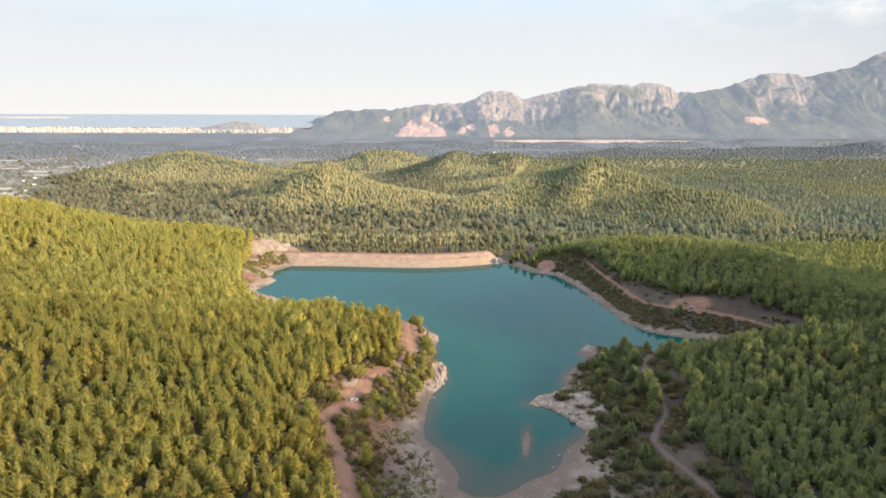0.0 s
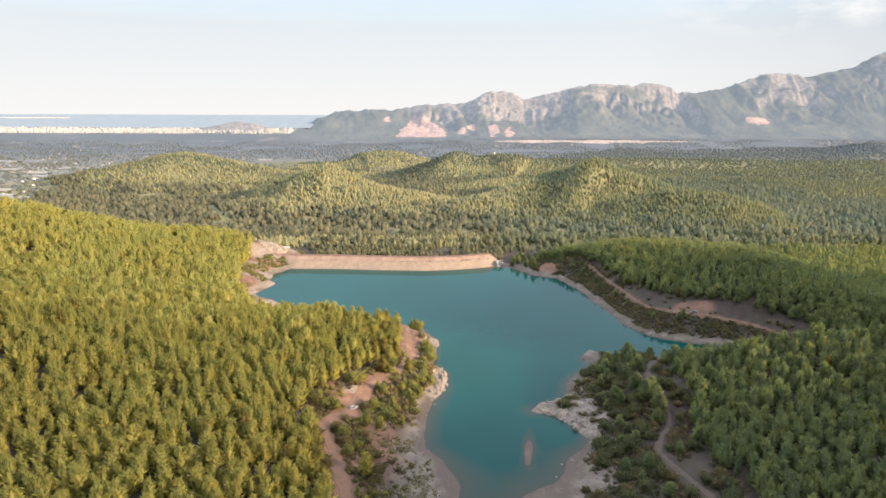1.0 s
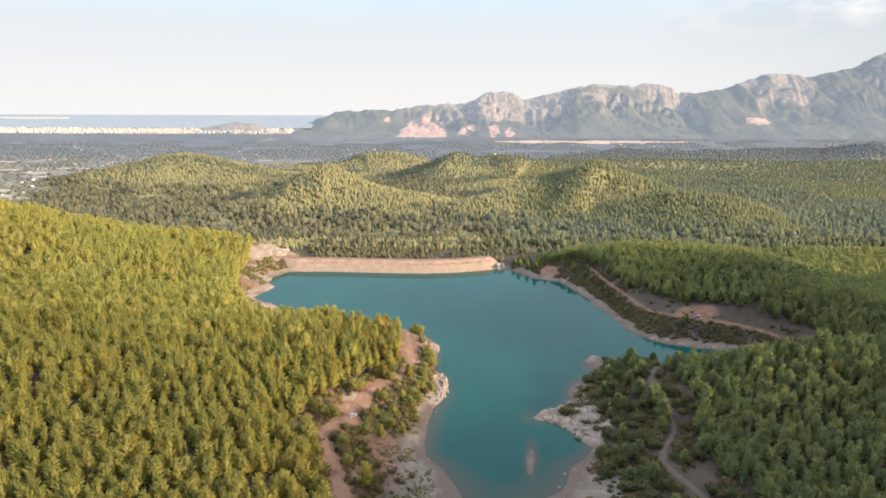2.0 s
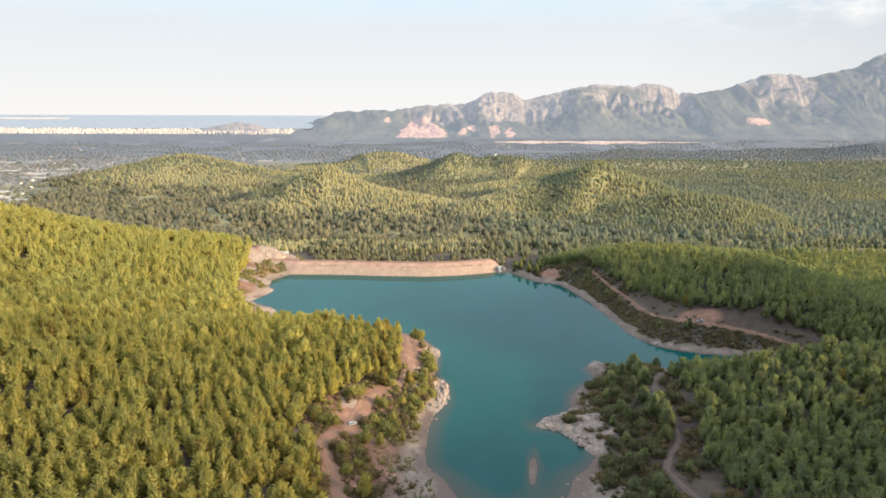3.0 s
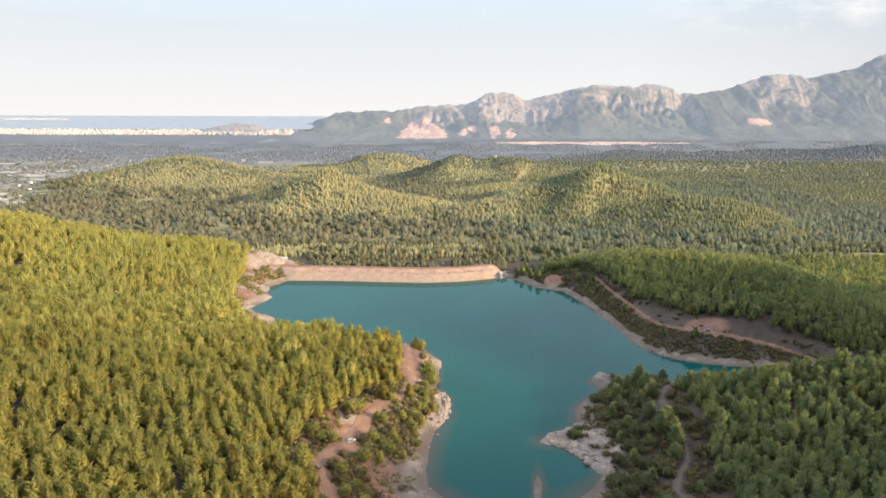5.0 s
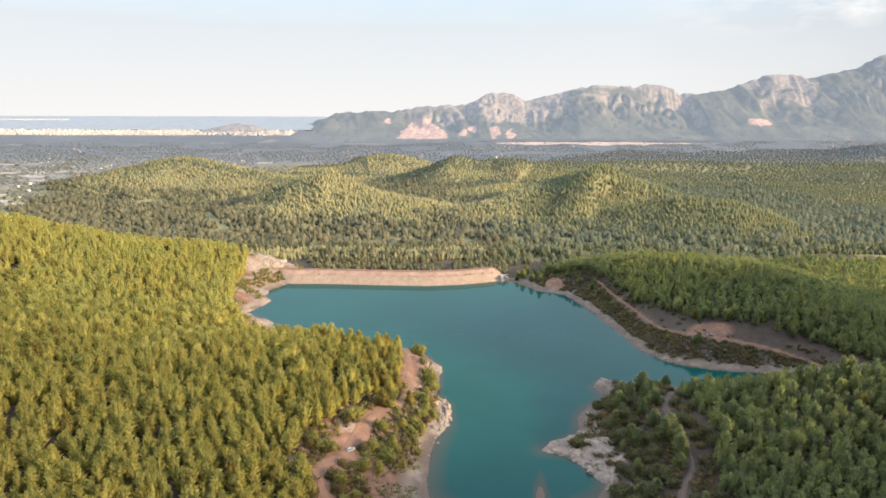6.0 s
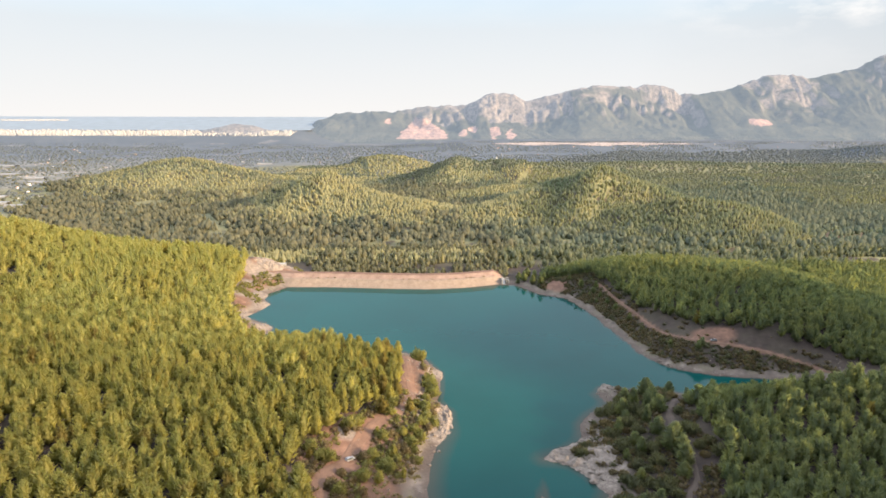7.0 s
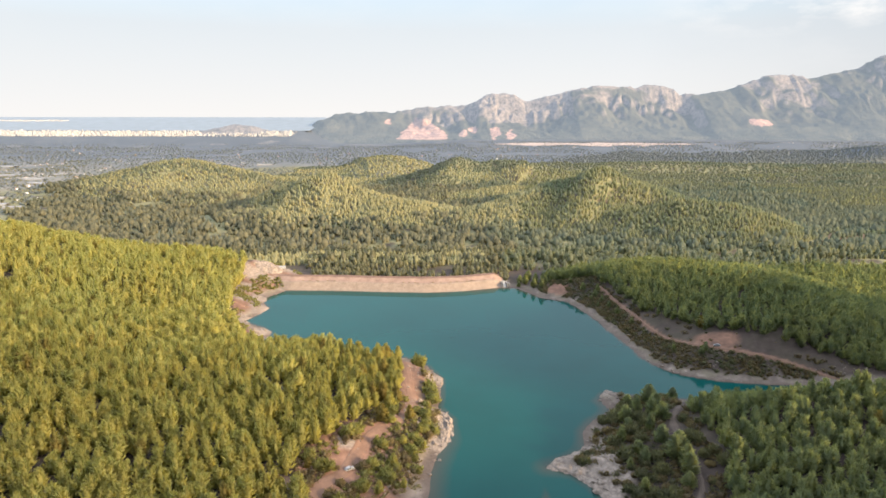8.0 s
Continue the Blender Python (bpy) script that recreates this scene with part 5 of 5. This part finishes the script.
def build_outcrop(cx, cy, rx, ry, turn, high, seed, label):
    """A field of tilted, broken slabs that rises out of the shore."""
    n = 46
    u, v = np.meshgrid(np.linspace(-1.15, 1.15, n), np.linspace(-1.15, 1.15, n))
    q = np.random.default_rng(seed)
    u, v = u + q.uniform(-0.014, 0.014, u.shape), v + q.uniform(-0.014, 0.014, v.shape)
    c, s = math.cos(radians(turn)), math.sin(radians(turn))
    x, y = cx + u * rx * c - v * ry * s, cy + u * rx * s + v * ry * c
    # blocks, each with a height and a tilt of its own
    block = q.uniform(-1.1, 1.1, (70, 2))
    lift, tilt = q.uniform(0.25, 1.0, 70), q.uniform(-0.5, 0.5, (70, 2))
    gap = np.hypot(u[..., None] - block[:, 0], v[..., None] - block[:, 1])
    near = np.argsort(gap, -1)
    one, two = near[..., 0], near[..., 1]
    edge = np.take_along_axis(gap, near[..., 1:2], -1)[..., 0] - np.take_along_axis(gap, near[..., 0:1], -1)[..., 0]
    dome = np.clip(1.05 - (u * u + v * v) + 0.3 * rough(x, y, 5, seed, 2), -0.4, 1)
    rise = lift[one] * (0.8 + tilt[one, 0] * (u - block[one, 0]) * 3 + tilt[one, 1] * (v - block[one, 1]) * 3) - 0.35 * np.clip(1 - edge / 0.05, 0, 1)
    z = land(x, y) + np.where(dome > 0, high * np.maximum(dome, 0) ** 0.6 * rise, 0) - np.where(dome < 0.06, 0.8, 0)
    me = mesh_of("rock_outcrop", np.stack([x.ravel(), y.ravel(), z.ravel()], 1), grid_faces(n, n), ROCK, False)
    return thing("rock_outcrop", label, "rock", data=me)


build_outcrop(52, 279, 9, 6, -20, 1.9, 501, "pale angular limestone ledge running into the lake")
build_outcrop(62, 276, 10, 9, 30, 1.8, 502, "broken limestone slabs on the shaded shore")
build_outcrop(-1, 311, 5, 14, 4, 1.9, 503, "pale limestone ledge at the point of the spit")
build_outcrop(87, 347, 7, 2.2, 119, 1.3, 504, "low grey rock spit in the lake")
build_outcrop(-156, 578, 12, 8, 20, 3.4, 505, "pinkish eroded rock scarp above the dam")


# loose stones strewn along the whole strand
stones = []
for k in range(6):
    q = np.random.default_rng(330 + k)
    stones.append((np.array([(1, 0, 0), (0, 1, 0), (-1, 0, 0), (0, -1, 0), (0, 0, 0.7), (0, 0, -0.6), (0.7, 0.7, 0.2), (-0.6, -0.7, 0.25)]) * q.uniform(0.75, 1.25, (8, 3)), np.array([(4, 0, 6), (4, 6, 1), (4, 1, 2), (4, 2, 7), (4, 7, 3), (4, 3, 0), (5, 6, 0), (5, 1, 6), (5, 2, 1), (5, 7, 2), (5, 3, 7), (5, 0, 3)])))
x, y = r.uniform(-185, 320, 60000), r.uniform(190, 600, 60000)
gap = lake_gap(x, y)
rocky = rough(x, y, 14, 167, 2)
for cx, cy, spread in ((-2, 308, 14), (55, 276, 13), (86, 351, 9), (-8, 366, 10)):
    rocky = rocky + 1.3 * np.exp(-((x - cx) ** 2 + (y - cy) ** 2) / (2 * spread * spread))
keep = (gap > 0.3) & (gap < 16 + 8 * rocky) & (rocky > r.uniform(-0.4, 1.6, len(x))) & ~((y > 533) & (x < 62) & (x > -140))
x, y = x[keep], y[keep]
v, f, shape, _ = spread_trees(stones, x, y, land(x, y), np.clip(np.exp(r.normal(-0.9, 0.45, len(x))) * (0.8 + 0.5 * np.clip(rocky[keep], 0, 1)), 0.15, 1.3), 173)
thing("shore_stones", "pale loose stones strewn along the shore", "stones", kind="stuff", data=mesh_of("shore_stones", v, f, ROCK, False))


# ---- plain paints and the made things ----
def painted(name, rgb, roughness, metal=0.0):
    m, n, l, s = material(name)
    tone = ramp_of(n, l, noise_of(n, l, 0.8, 4), (0.3, *[c * 0.86 for c in rgb]), (0.7, *rgb))
    l.new(tone, s.inputs["Base Color"])
    s.inputs["Roughness"].default_value, s.inputs["Metallic"].default_value = roughness, metal
    return m


WHITE_PAINT = painted("white_car_paint", (0.2, 0.2, 0.2), 0.35)
DARK_GLASS = painted("dark_car_glass", (0.02, 0.022, 0.025), 0.08)
RUBBER = painted("black_rubber", (0.025, 0.025, 0.026), 0.8)
STEEL = painted("grey_steel", (0.35, 0.35, 0.36), 0.4, 0.8)
PLASTER = mottled("pale_plaster", (0.40, 0.385, 0.36), (0.55, 0.53, 0.50), 3.0, 0.9, 0.2, 0.02)
WHITE_WASH = mottled("white_concrete", (0.19, 0.186, 0.178), (0.29, 0.283, 0.27), 1.0, 0.85, 0.2, 0.02)
ROOF_TILE = mottled("clay_roof_tiles", (0.34, 0.15, 0.09), (0.48, 0.24, 0.15), 2.0, 0.9, 0.4, 0.04)
FILM = mottled("greenhouse_film", (0.13, 0.13, 0.13), (0.19, 0.187, 0.18), 12.0, 0.5, 0.2, 0.05)


def box(bm, lo, hi, bevel=0.0):
    v = [bm.verts.new((x, y, z)) for z in (lo[2], hi[2]) for y in (lo[1], hi[1]) for x in (lo[0], hi[0])]
    faces = [bm.faces.new([v[i] for i in q]) for q in ((0, 2, 3, 1), (4, 5, 7, 6), (0, 1, 5, 4), (2, 6, 7, 3), (0, 4, 6, 2), (1, 3, 7, 5))]
    if bevel:
        edges = list({e for q in faces for e in q.edges})
        bmesh.ops.bevel(bm, geom=edges, offset=bevel, segments=2, affect="EDGES", profile=0.6)


def shell(profile, half):
    """A body swept across from a side outline, narrower towards its top."""
    bm = bmesh.new()
    rows = []
    for sgn in (-1, 1):
        rows.append([bm.verts.new((x, sgn * half * (1 - 0.16 * max(0, z - 0.9)), z)) for x, z in profile])
    n = len(profile)
    for i in range(n):
        j = (i + 1) % n
        bm.faces.new((rows[0][i], rows[0][j], rows[1][j], rows[1][i]))
    bm.faces.new(rows[0][::-1])
    bm.faces.new(rows[1])
    bmesh.ops.recalc_face_normals(bm, faces=bm.faces)
    bmesh.ops.bevel(bm, geom=list(bm.edges), offset=0.05, segments=2, affect="EDGES")
    return bm


def build_car(at, turn, label):
    z = float(land(np.array([at[0]]), np.array([at[1]]))[0]) + 0.15
    car = thing("car", label, "car", at=pose(at[0], at[1], z, 0, 0, turn) @ Matrix.Diagonal((0.88, 0.9, 0.95, 1)))
    part("body", shell([(-2.15, 0.45), (-2.2, 0.85), (-2.05, 1.0), (-1.9, 1.0), (-1.6, 1.42), (0.35, 1.5), (1.0, 1.05), (1.95, 0.92), (2.15, 0.7), (2.15, 0.4), (1.9, 0.32), (-1.9, 0.32)], 0.88), WHITE_PAINT, car)
    part("windscreen", shell([(0.3, 1.49), (1.02, 1.05), (1.08, 1.07), (0.4, 1.53)], 0.8), DARK_GLASS, car, "dark glass windscreen")
    for sgn in (-1, 1):
        bm = bmesh.new()
        box(bm, (-1.5, sgn * 0.87 - 0.02, 0.95), (0.5, sgn * 0.87 + 0.02, 1.4))
        part("side_window", bm, DARK_GLASS, car, "dark side glass")
        for wx in (-1.35, 1.35):
            bm = bmesh.new()
            bmesh.ops.create_cone(bm, cap_ends=True, segments=18, radius1=0.33, radius2=0.33, depth=0.22, matrix=pose(wx, sgn * 0.8, 0.33, 90, 0, 0))
            wheel = part("wheel", bm, RUBBER, car)
            bm = bmesh.new()
            bmesh.ops.create_cone(bm, cap_ends=True, segments=12, radius1=0.2, radius2=0.17, depth=0.05, matrix=pose(wx, sgn * 0.925, 0.33, 90, 0, 0))
            part("rim", bm, STEEL, wheel, "steel wheel rim")
    bm = bmesh.new()
    box(bm, (-2.16, -0.3, 0.4), (-2.22, 0.3, 0.52))
    part("bumper", bm, RUBBER, car, "dark bumper strip")
    return car


build_car((-39.5, 261.5), 38, "white car parked beside the dirt track")
build_car((160.5, 392.5), 172, "white car standing on the shore track")


def build_spillway():
    """A concrete intake with a pale chute between dark piers, at the dam's east end."""
    spill = thing("spillway", "small concrete spillway with a white chute at the dam's end", "spillway", kind="", at=pose(50, 563, 0, 0, 0, 6) @ Matrix.Diagonal((0.75, 0.85, 0.9, 1)))
    bm = bmesh.new()
    quad = ((-1.9, -4, -0.8), (1.9, -4, -0.8), (0.9, 5, 4.8), (-0.9, 5, 4.8))
    top = [bm.verts.new(p) for p in quad]
    low = [bm.verts.new((p[0], p[1] + 0.6, p[2] - 1.0)) for p in quad]
    bm.faces.new(top)
    bm.faces.new(low[::-1])
    for i in range(4):
        j = (i + 1) % 4
        bm.faces.new((top[i], low[i], low[j], top[j]))
    bmesh.ops.recalc_face_normals(bm, faces=bm.faces)
    part("chute", bm, WHITE_WASH, spill, "white chute slab")
    for px_ in (-2.9, 2.2):
        bm = bmesh.new()
        box(bm, (px_, -3, -2), (px_ + 0.7, 6, 4.2), 0.1)
        part("side_wall", bm, CONCRETE, spill)
    bm = bmesh.new()
    box(bm, (4.6, -1, -2), (6.0, 4, 3.6), 0.1)
    part("pier", bm, CONCRETE, spill)
    bm = bmesh.new()
    box(bm, (-3.2, 5.0, 4.25), (6.4, 6.4, 4.6), 0.08)
    part("footbridge", bm, CONCRETE, spill)
    return spill


build_spillway()


def build_slab(at, size, turn, label, name="concrete_apron", mat=None):
    z = float(land(np.array([at[0]]), np.array([at[1]]))[0])
    bm = bmesh.new()
    box(bm, (-size[0] / 2, -size[1] / 2, -1.5), (size[0] / 2, size[1] / 2, size[2]), 0.15)
    for v in bm.verts:
        v.co.x += 0.25 * math.sin(v.co.y * 1.7)
    me = bpy.data.meshes.new(name)
    bm.to_mesh(me)
    bm.free()
    me.materials.append(mat or WHITE_WASH)
    return thing(name, label, "slab", at=pose(at[0], at[1], z, 0, 0, turn), data=me)


build_slab((-151, 583), (14, 4, 0.5), 8, "pale concrete apron on the dam's abutment")


# ---- houses on the plain ----
def house_models():
    out = []
    for k, (w, d, h, flat) in enumerate(((12, 9, 6, False), (10, 8, 4, False), (14, 10, 9, True), (9, 9, 6.5, True), (22, 10, 5, False))):
        house = thing("house", "white plastered house" + (" with a flat roof" if flat else " with a clay tile roof"), "house", "houses on the plain")
        bm = bmesh.new()
        box(bm, (-w / 2, -d / 2, -3), (w / 2, d / 2, h))
        part("wall", bm, PLASTER, house)
        bm = bmesh.new()
        if flat:
            box(bm, (-w / 2 - 0.3, -d / 2 - 0.3, h), (w / 2 + 0.3, d / 2 + 0.3, h + 0.5))
        else:
            lo = [bm.verts.new((sx * (w / 2 + 0.5), sy * (d / 2 + 0.5), h)) for sx, sy in ((-1, -1), (1, -1), (1, 1), (-1, 1))]
            hi = [bm.verts.new((sx * (w / 2 - d / 3), 0, h + d * 0.28)) for sx in (-1, 1)]
            for q in ((lo[0], lo[1], hi[1], hi[0]), (lo[2], lo[3], hi[0], hi[1]), (lo[1], lo[2], hi[1]), (lo[3], lo[0], hi[0]), tuple(lo[::-1])):
                bm.faces.new(q)
        part("roof", bm, PLASTER if flat else ROOF_TILE, house)
        for i in range(3 if w > 9.5 else 2):
            for fl in range(2 if h > 5.5 else 1):
                bm = bmesh.new()
                wx = -w / 2 + w * (i + 0.5) / (3 if w > 9.5 else 2)
                box(bm, (wx - 0.6, -d / 2 - 0.05, 1 + fl * 3), (wx + 0.6, -d / 2 + 0.05, 2.3 + fl * 3))
                part("window", bm, DARK_GLASS, house)
        out.append(house)
    return out


homes = house_models()
r = np.random.default_rng(41)
spots = []
for cx, cy, sx_, sy_, many in ((-900, 1450, 60, 60, 9), (-830, 1250, 50, 60, 6), (-1150, 2150, 160, 130, 16), (-1400, 2350, 120, 90, 8), (-700, 2500, 200, 130, 24), (-400, 2950, 260, 160, 26), (100, 3000, 260, 130, 14), (-1500, 2900, 350, 250, 18), (1300, 3470, 260, 60, 8), (1000, 3390, 150, 30, 12), (150, 3250, 160, 40, 8), (-1050, 1900, 120, 60, 8), (-850, 2350, 140, 60, 12), (-1350, 1750, 150, 80, 8), (-300, 2650, 180, 60, 10), (2080, 3650, 120, 40, 5), (-650, 1095, 40, 25, 4), (480, 714, 26, 5, 4), (560, 722, 26, 5, 4)):
    for _ in range(many):
        spots.append((cx + sx_ * r.standard_normal(), cy + sy_ * r.standard_normal()))
spots += [(124, 1572), (-108, 722), (-90, 762)]
for i, (hx, hy) in enumerate(spots):
    m = pose(hx, hy, float(land(np.array([hx]), np.array([hy]))[0]) + (6 if i == len(spots) - 3 else 0), 0, 0, r.uniform(-40, 40)) @ Matrix.Diagonal((*[r.uniform(0.4, 0.68)] * 3, 1))
    if i < len(homes):
        homes[i].matrix_basis = m
    else:
        copy_thing(homes[int(r.integers(0, 5))], m)


def build_greenhouse(at, size, turn):
    z = float(land(np.array([at[0]]), np.array([at[1]]))[0])
    w, d = size
    g = thing("greenhouse", "long low greenhouse under pale plastic film", "greenhouse", "greenhouses on the plain", at=pose(at[0], at[1], z, 0, 0, turn))
    a = np.linspace(0, math.pi, 7)
    bays = max(2, int(d / 9))
    for b in range(bays):
        y0 = -d / 2 + b * d / bays
        ring = np.stack([y0 + (1 - np.cos(a)) / 2 * d / bays, 2.2 + 2.0 * np.sin(a)], 1)
        ring = np.vstack([[ring[0, 0], -2], ring, [ring[-1, 0], -2]])
        v = np.concatenate([np.c_[np.full(len(ring), sx_ * w / 2), ring] for sx_ in (-1, 1)])
        n = len(ring)
        part("bay", mesh_of("bay", v, [(i, i + 1, n + i + 1, n + i) for i in range(n - 1)], FILM), None, g)
    return g


for gx, gy, gw, gd, gt in ((-830, 1200, 60, 26, 5), (-780, 1170, 70, 18, 3), (-900, 1300, 50, 20, 8), (-1010, 1600, 80, 30, 0), (-1080, 1700, 90, 30, 4), (-960, 1560, 70, 24, -5), (-1250, 1850, 110, 40, 2), (-1130, 1900, 80, 30, 6), (-900, 2150, 120, 30, 0), (-640, 2300, 100, 30, 3), (-1500, 2200, 140, 40, 0)):
    build_greenhouse((gx, gy), (gw * 0.55, gd * 0.7), gt)


# ---- the town on the coast ----
TOWN_WALL = mottled("town_walls", (0.2, 0.197, 0.19), (0.36, 0.347, 0.33), 14, 0.95, 0.1, 0.1)


def build_town():
    r = np.random.default_rng(43)
    n = 5000
    x = r.uniform(-3250, -980, n)
    keep = (r.uniform(0, 1, n) < np.interp(x, [-3250, -2600, -1750, -1600, -1200, -980], [1, 1, 0.9, 0.25, 0.2, 0.9]))
    x = x[keep]
    y = 4090 + 190 * r.uniform(0, 1, len(x)) ** 1.5
    far = 420
    x, y = np.r_[x, r.uniform(-3500, -2780, far)], np.r_[y, r.uniform(4760, 4800, far)]
    z = land(x, y)
    z[-far:] = 29.8 + (y[-far:] - 4330) * 0.127
    w, d, h = r.uniform(3.5, 8, len(x)), r.uniform(5, 9, len(x)), r.uniform(3, 12, len(x)) * np.where(r.uniform(0, 1, len(x)) < 0.1, 1.5, 1)
    h[-far:] *= 0.45
    cube = np.array([(i, j, k) for k in (0, 1) for j in (-0.5, 0.5) for i in (-0.5, 0.5)], float)
    v = cube[None] * np.stack([w, d, h + 8], 1)[:, None, :] + np.stack([x, y, z - 8], 1)[:, None, :]
    q = np.array([(4, 5, 7, 6), (0, 1, 5, 4), (2, 6, 7, 3), (0, 4, 6, 2), (1, 3, 7, 5)])
    f = (q[None] + (np.arange(len(x)) * 8)[:, None, None]).reshape(-1, 4)
    return thing("town", "white apartment blocks crowding the hazy coast", "town", kind="stuff", data=mesh_of("town", v.reshape(-1, 3), f, TOWN_WALL, False))


build_town()
